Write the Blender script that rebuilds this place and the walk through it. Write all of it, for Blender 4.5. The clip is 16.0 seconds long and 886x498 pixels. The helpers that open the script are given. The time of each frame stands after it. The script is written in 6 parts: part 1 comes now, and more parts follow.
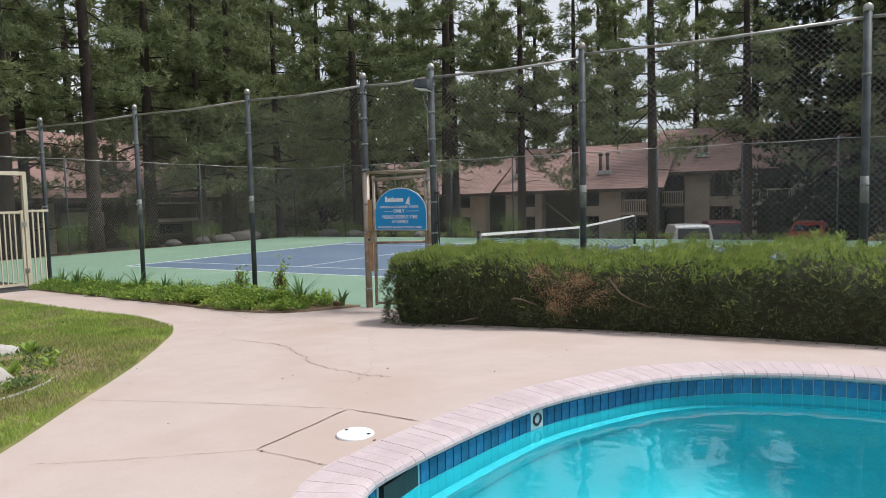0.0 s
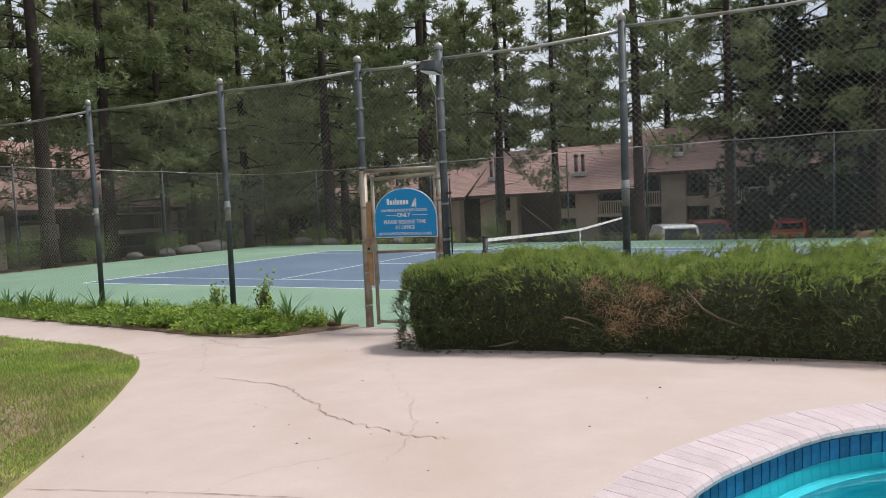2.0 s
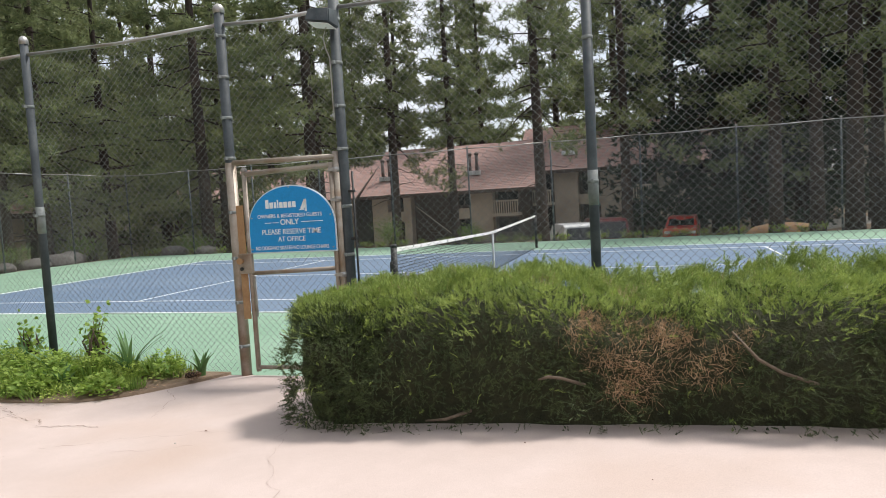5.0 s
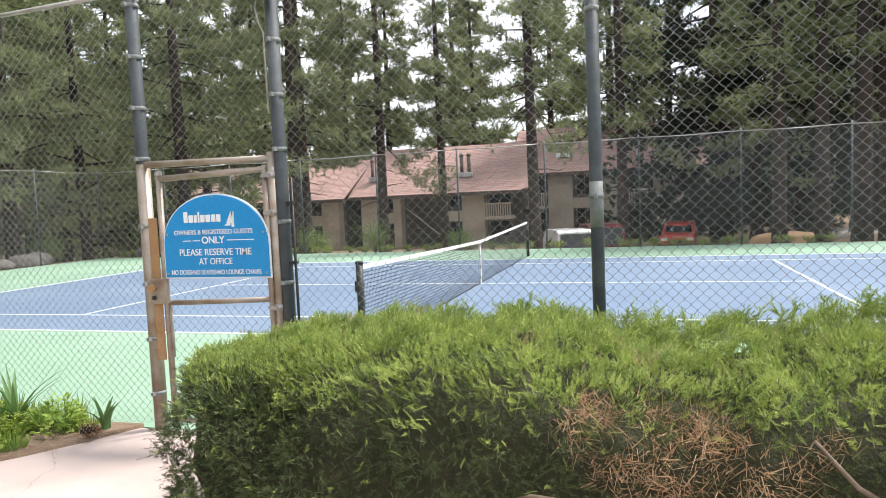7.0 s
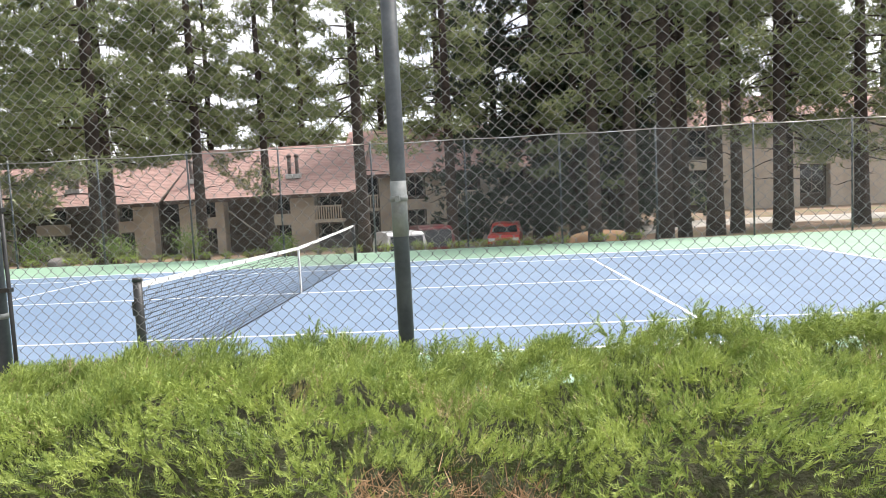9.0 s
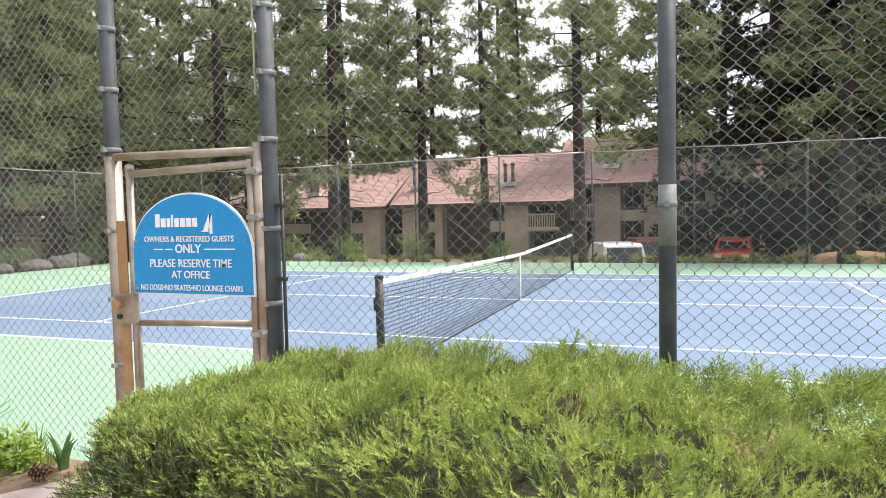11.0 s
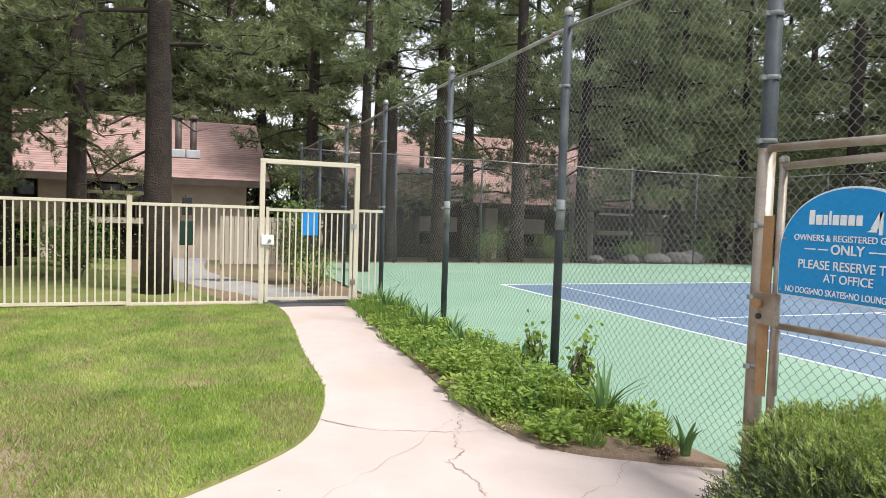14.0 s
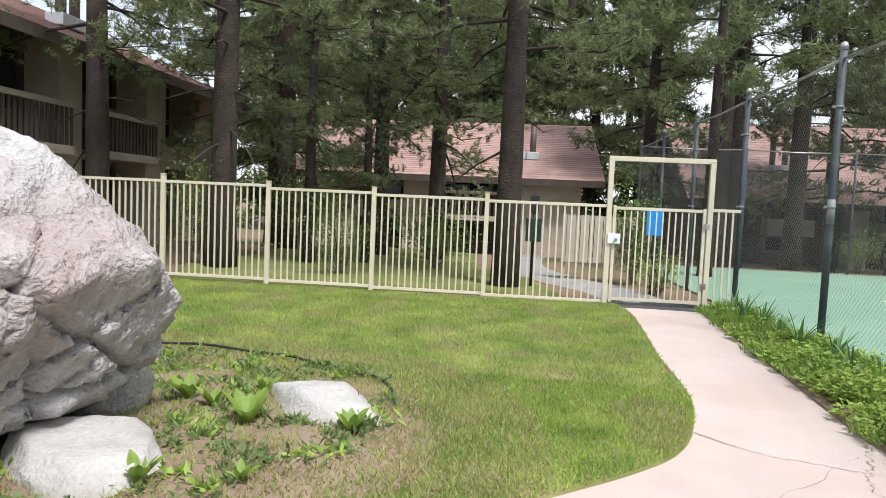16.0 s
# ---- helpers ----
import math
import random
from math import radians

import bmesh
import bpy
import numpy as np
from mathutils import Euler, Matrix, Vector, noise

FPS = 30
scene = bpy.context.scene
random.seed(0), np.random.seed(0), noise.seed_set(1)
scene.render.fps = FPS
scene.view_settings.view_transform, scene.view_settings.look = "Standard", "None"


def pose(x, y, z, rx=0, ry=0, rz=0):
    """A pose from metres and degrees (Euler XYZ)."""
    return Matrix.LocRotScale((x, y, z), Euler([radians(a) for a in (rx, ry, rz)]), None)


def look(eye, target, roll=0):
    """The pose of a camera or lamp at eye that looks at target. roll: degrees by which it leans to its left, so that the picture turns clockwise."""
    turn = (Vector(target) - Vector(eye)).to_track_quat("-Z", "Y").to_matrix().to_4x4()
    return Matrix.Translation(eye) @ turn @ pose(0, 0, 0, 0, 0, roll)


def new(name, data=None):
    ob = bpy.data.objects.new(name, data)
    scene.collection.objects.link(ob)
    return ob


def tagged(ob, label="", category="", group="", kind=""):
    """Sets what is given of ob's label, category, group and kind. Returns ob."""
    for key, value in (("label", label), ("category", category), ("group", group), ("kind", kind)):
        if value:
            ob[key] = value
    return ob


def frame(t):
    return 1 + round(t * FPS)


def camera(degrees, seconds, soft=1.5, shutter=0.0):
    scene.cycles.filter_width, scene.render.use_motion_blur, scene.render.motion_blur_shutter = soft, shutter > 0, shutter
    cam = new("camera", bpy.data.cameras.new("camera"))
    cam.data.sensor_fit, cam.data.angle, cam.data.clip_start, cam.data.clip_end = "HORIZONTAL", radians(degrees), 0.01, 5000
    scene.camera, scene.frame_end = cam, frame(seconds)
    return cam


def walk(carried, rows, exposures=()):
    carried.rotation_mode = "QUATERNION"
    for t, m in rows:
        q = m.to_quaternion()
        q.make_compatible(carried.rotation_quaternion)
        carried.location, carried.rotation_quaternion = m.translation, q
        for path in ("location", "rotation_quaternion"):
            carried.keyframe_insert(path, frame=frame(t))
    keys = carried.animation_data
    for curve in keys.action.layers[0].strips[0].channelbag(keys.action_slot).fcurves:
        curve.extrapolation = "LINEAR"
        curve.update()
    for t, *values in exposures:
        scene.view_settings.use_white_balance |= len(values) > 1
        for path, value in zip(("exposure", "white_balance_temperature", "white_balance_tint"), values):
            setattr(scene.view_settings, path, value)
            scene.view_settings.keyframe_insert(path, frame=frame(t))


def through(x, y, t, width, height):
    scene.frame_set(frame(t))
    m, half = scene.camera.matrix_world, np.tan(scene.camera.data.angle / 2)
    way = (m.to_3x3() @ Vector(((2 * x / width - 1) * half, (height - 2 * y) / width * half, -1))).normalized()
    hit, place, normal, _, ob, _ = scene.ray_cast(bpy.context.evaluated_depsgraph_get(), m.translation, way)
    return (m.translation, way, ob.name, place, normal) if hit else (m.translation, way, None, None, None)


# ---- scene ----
cam = camera(66.4, 16.0, soft=0.55)

PATH = [
    (0, (5.949, -11.768, 1.689), (4.968, -10.03, 1.548), -1.3),
    (0.5, (5.62, -11.537, 1.676), (4.644, -9.797, 1.537), -1.5),
    (1, (5.316, -11.247, 1.688), (4.347, -9.504, 1.546), -1.6),
    (1.5, (4.951, -11.004, 1.686), (4.0, -9.25, 1.551), -1.6),
    (2, (4.719, -10.82, 1.655), (3.825, -9.036, 1.527), -2.4),
    (2.5, (4.466, -10.515, 1.702), (3.629, -8.704, 1.561), -2.3),
    (3, (4.198, -10.208, 1.708), (3.411, -8.374, 1.565), -2.5),
    (3.5, (3.959, -9.843, 1.69), (3.258, -7.975, 1.545), -2.6),
    (4, (3.816, -9.51, 1.659), (3.175, -7.62, 1.515), -3.2),
    (6.5, (3.439, -7.842, 1.742), (2.868, -5.93, 1.602), -3.0),
    (7, (3.436, -7.488, 1.775), (2.861, -5.578, 1.634), -2.5),
    (7.5, (3.454, -7.055, 1.779), (3.091, -5.094, 1.629), -3.1),
    (8, (3.613, -6.823, 1.755), (3.555, -4.831, 1.59), -3.5),
    (8.2, (3.617, -6.741, 1.767), (3.623, -4.748, 1.601), -3.1),
    (10.5, (3.281, -6.519, 1.772), (2.733, -4.6, 1.651), -1.7),
    (11, (3.253, -6.469, 1.75), (2.558, -4.597, 1.641), -1.3),
    (11.5, (3.238, -6.439, 1.756), (2.296, -4.678, 1.647), -0.9),
    (12, (3.204, -6.404, 1.725), (2.004, -4.807, 1.63), -0.1),
    (12.5, (3.126, -6.327, 1.717), (1.666, -4.962, 1.623), 0.5),
    (13, (3.031, -6.298, 1.699), (1.386, -5.164, 1.605), 1.0),
    (13.5, (2.974, -6.379, 1.68), (1.207, -5.448, 1.584), 1.8),
    (14, (2.902, -6.437, 1.686), (1.042, -5.71, 1.581), 1.9),
    (14.5, (2.863, -6.539, 1.681), (0.935, -6.02, 1.571), 2.2),
    (15, (2.797, -6.619, 1.678), (0.823, -6.319, 1.558), 2.3),
    (15.5, (2.776, -6.717, 1.662), (0.782, -6.647, 1.537), 2.5),
    (16, (2.65, -6.797, 1.623), (0.664, -6.986, 1.485), 2.5),
]
walk(cam, [(t, look(eye, target, roll)) for t, eye, target, roll in PATH],
     exposures=[(0.0, 0.05, 6350, 10), (3.0, 0.02, 6450, 10), (4.2, 0.1, 6500, 10), (6.4, 0.95, 6550, 11), (8.0, 1.12, 6600, 12), (10.6, 1.2, 6700, 13), (11.3, 1.1, 6700, 13), (12.5, 0.7, 6600, 12), (14.0, 0.62, 6350, 10), (16.0, 0.52, 6150, 9)])

# ---- world, sun, exposure ----
world = bpy.data.worlds.new("sky_world")
scene.world = world
world.use_nodes = True
_nt = world.node_tree
_sky = _nt.nodes.new("ShaderNodeTexSky")
_sky.sky_type = "NISHITA"
_sky.sun_disc = False
_sky.sun_elevation = radians(60)
_sky.sun_rotation = radians(50)
_sky.dust_density = 2.0
_sky.air_density = 1.0
_sky.ozone_density = 1.0
_bg = _nt.nodes["Background"]
_bg.inputs["Strength"].default_value = 0.105
_tc = _nt.nodes.new("ShaderNodeTexCoord")
_cl = _nt.nodes.new("ShaderNodeTexNoise")
_cl.inputs["Scale"].default_value, _cl.inputs["Detail"].default_value = 2.2, 6
_nt.links.new(_tc.outputs["Generated"], _cl.inputs["Vector"])
_cr = _nt.nodes.new("ShaderNodeMapRange")
_cr.inputs[1].default_value, _cr.inputs[2].default_value, _cr.inputs[3].default_value, _cr.inputs[4].default_value = 0.35, 0.6, 0.45, 0.95
_nt.links.new(_cl.outputs["Fac"], _cr.inputs[0])
_cm = _nt.nodes.new("ShaderNodeMix")
_cm.data_type = "RGBA"
_cm.inputs[7].default_value = (7.6, 7.8, 8.1, 1)
_nt.links.new(_cr.outputs[0], _cm.inputs[0])
_nt.links.new(_sky.outputs[0], _cm.inputs[6])
_nt.links.new(_cm.outputs[2], _bg.inputs[0])
sun = new("sun", bpy.data.lights.new("sun", "SUN"))
sun.data.energy = 3.4
sun.data.angle = radians(10)
sun.data.color = (1.0, 0.96, 0.91)
_az = radians(50)
sun.matrix_world = look((math.sin(_az) * 30, math.cos(_az) * 30, 52), (0, 0, 0))


# ---- materials ----
def links(m):
    return m.node_tree.nodes, m.node_tree.links


def surface(name, c1, c2, scale=4.0, rough=0.8, bump=0.2, fine=60.0, metal=0.0, c3=None, wear=1.2, island=0.0, objrand=0.0, dist=0.01, spec=0.5):
    """A procedural surface: two colours mixed by coarse noise, a third by large stains, fine grain and relief."""
    m = bpy.data.materials.new(name)
    m.use_nodes = True
    n, l = links(m)
    b = n["Principled BSDF"]
    tc = n.new("ShaderNodeTexCoord")
    n1 = n.new("ShaderNodeTexNoise")
    n1.inputs["Scale"].default_value, n1.inputs["Detail"].default_value, n1.inputs["Roughness"].default_value = scale, 6, 0.65
    n2 = n.new("ShaderNodeTexNoise")
    n2.inputs["Scale"].default_value, n2.inputs["Detail"].default_value = fine, 4
    l.new(tc.outputs["Object"], n1.inputs["Vector"])
    l.new(tc.outputs["Object"], n2.inputs["Vector"])
    ramp = n.new("ShaderNodeMapRange")
    ramp.inputs[1].default_value, ramp.inputs[2].default_value = 0.3, 0.7
    l.new(n1.outputs["Fac"], ramp.inputs[0])
    mix = n.new("ShaderNodeMix")
    mix.data_type = "RGBA"
    mix.inputs[6].default_value, mix.inputs[7].default_value = (*c1, 1), (*c2, 1)
    l.new(ramp.outputs[0], mix.inputs[0])
    out = mix.outputs[2]
    if c3:
        n3 = n.new("ShaderNodeTexNoise")
        n3.inputs["Scale"].default_value, n3.inputs["Detail"].default_value = wear, 5
        l.new(tc.outputs["Object"], n3.inputs["Vector"])
        r3 = n.new("ShaderNodeMapRange")
        r3.inputs[1].default_value, r3.inputs[2].default_value = 0.5, 0.72
        l.new(n3.outputs["Fac"], r3.inputs[0])
        mx = n.new("ShaderNodeMix")
        mx.data_type = "RGBA"
        mx.inputs[7].default_value = (*c3, 1)
        l.new(out, mx.inputs[6])
        l.new(r3.outputs[0], mx.inputs[0])
        out = mx.outputs[2]
    hsv = n.new("ShaderNodeHueSaturation")
    g = n.new("ShaderNodeMapRange")
    g.inputs[3].default_value, g.inputs[4].default_value = 0.8, 1.2
    l.new(n2.outputs["Fac"], g.inputs[0])
    val = g.outputs[0]
    if island or objrand:
        src = n.new("ShaderNodeNewGeometry").outputs["Random Per Island"] if island else n.new("ShaderNodeObjectInfo").outputs["Random"]
        k = island or objrand
        h = n.new("ShaderNodeMapRange")
        h.inputs[3].default_value, h.inputs[4].default_value = 1 - k, 1 + k
        l.new(src, h.inputs[0])
        mu = n.new("ShaderNodeMath")
        mu.operation = "MULTIPLY"
        l.new(val, mu.inputs[0])
        l.new(h.outputs[0], mu.inputs[1])
        val = mu.outputs[0]
    l.new(val, hsv.inputs["Value"])
    l.new(out, hsv.inputs["Color"])
    l.new(hsv.outputs[0], b.inputs["Base Color"])
    b.inputs["Roughness"].default_value, b.inputs["Metallic"].default_value = rough, metal
    b.inputs["Specular IOR Level"].default_value = spec
    if bump:
        bp = n.new("ShaderNodeBump")
        bp.inputs["Strength"].default_value, bp.inputs["Distance"].default_value = bump, dist
        add = n.new("ShaderNodeMath")
        l.new(n1.outputs["Fac"], add.inputs[0])
        l.new(n2.outputs["Fac"], add.inputs[1])
        l.new(add.outputs[0], bp.inputs["Height"])
        l.new(bp.outputs[0], b.inputs["Normal"])
    return m


def leafy(name, c1, c2, rough=0.6, through=0.3, patch=1.3, w=0.5):
    """Leaves and needles: a colour of its own for every leaf, and some light let through."""
    m = bpy.data.materials.new(name)
    m.use_nodes = True
    n, l = links(m)
    b = n["Principled BSDF"]
    geo = n.new("ShaderNodeNewGeometry")
    tc = n.new("ShaderNodeTexCoord")
    n1 = n.new("ShaderNodeTexNoise")
    n1.inputs["Scale"].default_value, n1.inputs["Detail"].default_value = patch, 4
    l.new(tc.outputs["Object"], n1.inputs["Vector"])
    mixf = n.new("ShaderNodeMath")
    mixf.operation = "MULTIPLY_ADD"
    mixf.inputs[1].default_value = 1 - w
    l.new(geo.outputs["Random Per Island"], mixf.inputs[0])
    r = n.new("ShaderNodeMapRange")
    r.inputs[1].default_value, r.inputs[2].default_value, r.inputs[4].default_value = 0.33, 0.67, w
    l.new(n1.outputs["Fac"], r.inputs[0])
    l.new(r.outputs[0], mixf.inputs[2])
    mix = n.new("ShaderNodeMix")
    mix.data_type = "RGBA"
    mix.inputs[6].default_value, mix.inputs[7].default_value = (*c1, 1), (*c2, 1)
    l.new(mixf.outputs[0], mix.inputs[0])
    l.new(mix.outputs[2], b.inputs["Base Color"])
    b.inputs["Roughness"].default_value = rough
    tr = n.new("ShaderNodeBsdfTranslucent")
    l.new(mix.outputs[2], tr.inputs["Color"])
    ms = n.new("ShaderNodeMixShader")
    ms.inputs[0].default_value = through
    l.new(b.outputs[0], ms.inputs[1])
    l.new(tr.outputs[0], ms.inputs[2])
    l.new(ms.outputs[0], n["Material Output"].inputs["Surface"])
    return m


DECK = surface("deck_concrete", (0.462, 0.377, 0.341), (0.52, 0.428, 0.393), 2.2, 0.85, 0.3, 150, c3=(0.45, 0.35, 0.30), wear=0.7, dist=0.004)
CRACK = surface("crack_dirt", (0.12, 0.08, 0.06), (0.26, 0.18, 0.14), 20, 0.95, 0.1)
COPING = surface("coping_brick", (0.47, 0.385, 0.40), (0.55, 0.46, 0.475), 9, 0.7, 0.3, 120, objrand=0.06, dist=0.004)
MORTAR = surface("mortar", (0.46, 0.39, 0.39), (0.55, 0.48, 0.48), 20, 0.9, 0.2)
TILE = surface("pool_tile", (0.012, 0.075, 0.20), (0.02, 0.15, 0.30), 14, 0.15, 0.05, 60, objrand=0.3)
GROUT = surface("grout", (0.42, 0.50, 0.52), (0.52, 0.6, 0.62), 20, 0.9, 0.1)
PLASTER = surface("pool_plaster", (0.020, 0.41, 0.48), (0.026, 0.46, 0.53), 2, 0.7, 0.05, 40)
SOIL = surface("soil", (0.17, 0.115, 0.075), (0.29, 0.21, 0.145), 3, 0.95, 0.6, 45, c3=(0.32, 0.24, 0.17), wear=1.1, dist=0.03)
DUFF = surface("needle_duff", (0.15, 0.10, 0.065), (0.24, 0.165, 0.11), 0.8, 0.95, 0.5, 22, c3=(0.12, 0.14, 0.05), wear=0.25, dist=0.03)
LAWNBASE = surface("lawn_base", (0.11, 0.14, 0.028), (0.18, 0.19, 0.055), 1.6, 0.95, 0.5, 70, c3=(0.25, 0.22, 0.09), wear=0.9, dist=0.02)
COURTG = surface("court_green", (0.185, 0.305, 0.215), (0.215, 0.34, 0.245), 0.8, 0.75, 0.1, 180, c3=(0.25, 0.37, 0.275), wear=0.3, dist=0.002)
COURTB = surface("court_blue", (0.100, 0.155, 0.235), (0.122, 0.180, 0.262), 0.8, 0.7, 0.1, 180, c3=(0.145, 0.205, 0.285), wear=0.3, dist=0.002)
LINE = surface("line_paint", (0.72, 0.75, 0.76), (0.80, 0.82, 0.82), 5, 0.7, 0.05)
POSTP = surface("fence_post_paint", (0.045, 0.054, 0.061), (0.072, 0.084, 0.093), 6, 0.6, 0.1, 50, c3=(0.11, 0.125, 0.13), wear=2.5, spec=0.3)
GALV = surface("galvanised_steel", (0.36, 0.35, 0.34), (0.47, 0.46, 0.45), 7, 0.45, 0.1, 60, metal=0.7, c3=(0.27, 0.22, 0.18), wear=3)
BANDP = surface("worn_post_paint", (0.15, 0.165, 0.165), (0.25, 0.27, 0.26), 9, 0.6, 0.1, 50)
RUSTY = surface("weathered_tube", (0.30, 0.25, 0.20), (0.42, 0.37, 0.32), 7, 0.55, 0.2, 60, metal=0.5, c3=(0.24, 0.15, 0.09), wear=3)
WIRE = surface("chain_wire", (0.25, 0.255, 0.255), (0.36, 0.365, 0.36), 9, 0.5, 0, metal=0.5)
RUST = surface("rust_plate", (0.30, 0.17, 0.08), (0.42, 0.26, 0.13), 8, 0.8, 0.3, 60, c3=(0.22, 0.11, 0.05), wear=4)
BEIGE = surface("beige_enamel", (0.62, 0.56, 0.43), (0.67, 0.61, 0.48), 3, 0.45, 0.05, 60, c3=(0.55, 0.49, 0.37), wear=1.4)
SIGNB = surface("sign_blue", (0.012, 0.26, 0.60), (0.014, 0.28, 0.64), 3, 0.4, 0.02, 60)
SIGNW = surface("sign_white", (0.78, 0.82, 0.84), (0.82, 0.85, 0.86), 10, 0.5, 0)
BLACK = surface("black_paint", (0.012, 0.013, 0.013), (0.025, 0.026, 0.026), 10, 0.5, 0.1)
NETM = surface("net_cord", (0.015, 0.016, 0.018), (0.03, 0.03, 0.033), 30, 0.8, 0)
NETW = surface("net_tape", (0.72, 0.71, 0.68), (0.8, 0.79, 0.76), 12, 0.8, 0.1)
BARK = surface("pine_bark", (0.024, 0.018, 0.015), (0.060, 0.043, 0.034), 5, 0.95, 0.9, 28, c3=(0.085, 0.06, 0.045), wear=1.3, dist=0.05)
NEEDLE = leafy("pine_needles", (0.064, 0.096, 0.042), (0.31, 0.345, 0.16), through=0.4, patch=0.9)
SPRUCEN = leafy("spruce_needles", (0.012, 0.024, 0.013), (0.030, 0.048, 0.024), through=0.15)
JUNIPER = leafy("juniper_green", (0.10, 0.175, 0.032), (0.46, 0.545, 0.145), through=0.3, patch=7.0, w=0.6)
DEADJ = leafy("juniper_dead", (0.27, 0.15, 0.075), (0.62, 0.43, 0.26), through=0.15)
TWIG = surface("juniper_wood", (0.10, 0.07, 0.05), (0.2, 0.15, 0.11), 20, 0.9, 0.2)
# Darker copy of the juniper green: shade on the hedge's side and hollows, as colour.
SHADEJ = leafy("juniper_shade_green", (0.022, 0.040, 0.011), (0.095, 0.125, 0.036), through=0.1, patch=9.0, w=0.6)
# Near-black: shade deep between the hedge's sprays, put into the core's colour.
HCORE = surface("juniper_core_shade", (0.022, 0.026, 0.010), (0.05, 0.05, 0.022), 12, 0.95, 0.6, 60, dist=0.05)
DWEED = leafy("dull_weed", (0.07, 0.13, 0.035), (0.24, 0.31, 0.11), through=0.3, patch=4.0)
GRASS = leafy("lawn_blades", (0.125, 0.25, 0.03), (0.50, 0.59, 0.14), through=0.4, patch=1.6, w=0.65)
DRYG = leafy("dry_blades", (0.28, 0.26, 0.10), (0.42, 0.37, 0.19), through=0.3)
WEED = leafy("bed_leaves", (0.13, 0.25, 0.032), (0.45, 0.57, 0.12), through=0.4, patch=3.0)
IRIS = leafy("iris_leaves", (0.08, 0.18, 0.055), (0.20, 0.32, 0.12), through=0.25)
SHRUB = leafy("shrub_leaves", (0.08, 0.16, 0.03), (0.22, 0.30, 0.08), through=0.35)
ROCK = surface("granite", (0.35, 0.325, 0.32), (0.60, 0.57, 0.56), 5.5, 0.9, 0.9, 30, c3=(0.38, 0.30, 0.28), wear=0.9, dist=0.05)
PALER = surface("pale_granite", (0.40, 0.375, 0.355), (0.55, 0.525, 0.50), 5, 0.9, 0.45, 40, c3=(0.36, 0.33, 0.30), wear=2.5, dist=0.03)
GREYR = surface("grey_fieldstone", (0.10, 0.09, 0.085), (0.19, 0.175, 0.165), 5, 0.9, 0.6, 34, dist=0.04)
STUCCO = surface("stucco", (0.42, 0.36, 0.29), (0.49, 0.42, 0.345), 2, 0.9, 0.2, 70, c3=(0.36, 0.30, 0.24), wear=0.6)
DARKW = surface("dark_siding", (0.055, 0.04, 0.032), (0.09, 0.066, 0.052), 3, 0.85, 0.3, 40)
ROOF = surface("roof_shingle", (0.31, 0.19, 0.165), (0.39, 0.255, 0.225), 2.5, 0.9, 0.4, 18, c3=(0.26, 0.165, 0.145), wear=0.4, dist=0.02, island=0.12)
FLUE = surface("flue_metal", (0.08, 0.06, 0.055), (0.13, 0.1, 0.09), 6, 0.6, 0.1, metal=0.3)
FLASH = surface("flashing", (0.6, 0.62, 0.64), (0.7, 0.72, 0.74), 6, 0.4, 0.1, metal=0.5)
ASPH = surface("asphalt", (0.045, 0.045, 0.047), (0.07, 0.07, 0.07), 3, 0.9, 0.4, 120, c3=(0.085, 0.08, 0.075), wear=0.4)
ROADC = surface("road_gravel", (0.30, 0.28, 0.25), (0.38, 0.36, 0.33), 2, 0.95, 0.4, 80)
PALEP = surface("grey_path_concrete", (0.25, 0.235, 0.23), (0.33, 0.315, 0.31), 2, 0.9, 0.3, 90)
GLASS = surface("window_glass", (0.012, 0.014, 0.016), (0.02, 0.022, 0.025), 3, 0.06, 0.0)


# ---- building helpers ----
def bm_new():
    return bmesh.new()


def box(bm, x0, y0, z0, x1, y1, z1, m=None, bevel=0.0):
    r = bmesh.ops.create_cube(bm, size=1.0)
    vs = r["verts"]
    bmesh.ops.scale(bm, vec=(abs(x1 - x0), abs(y1 - y0), abs(z1 - z0)), verts=vs)
    bmesh.ops.translate(bm, vec=((x0 + x1) / 2, (y0 + y1) / 2, (z0 + z1) / 2), verts=vs)
    if bevel:
        es = list({e for v in vs for e in v.link_edges})
        q = bmesh.ops.bevel(bm, geom=es, offset=bevel, segments=2, affect="EDGES", profile=0.6)
        vs = list({v for f in q["faces"] for v in f.verts} | {v for v in vs if v.is_valid})
    if m is not None:
        bmesh.ops.transform(bm, matrix=m, verts=vs)
    return bm


def tube(bm, pts, radii, sides=8, cap=True):
    """A round tube through points, with a radius at each."""
    rings = []
    for i, p in enumerate(pts):
        p = Vector(p)
        a = Vector(pts[max(i - 1, 0)])
        b = Vector(pts[min(i + 1, len(pts) - 1)])
        d = (b - a).normalized()
        u = d.cross(Vector((0, 0, 1)) if abs(d.z) < 0.95 else Vector((1, 0, 0))).normalized()
        v = d.cross(u)
        r = radii[i] if hasattr(radii, "__len__") else radii
        rings.append([bm.verts.new(p + (u * math.cos(k * math.tau / sides) + v * math.sin(k * math.tau / sides)) * r) for k in range(sides)])
    for a, b in zip(rings, rings[1:]):
        for k in range(sides):
            f = bm.faces.new((a[k], a[(k + 1) % sides], b[(k + 1) % sides], b[k]))
            f.smooth = True
    if cap:
        bm.faces.new(rings[0][::-1])
        bm.faces.new(rings[-1])
    return bm


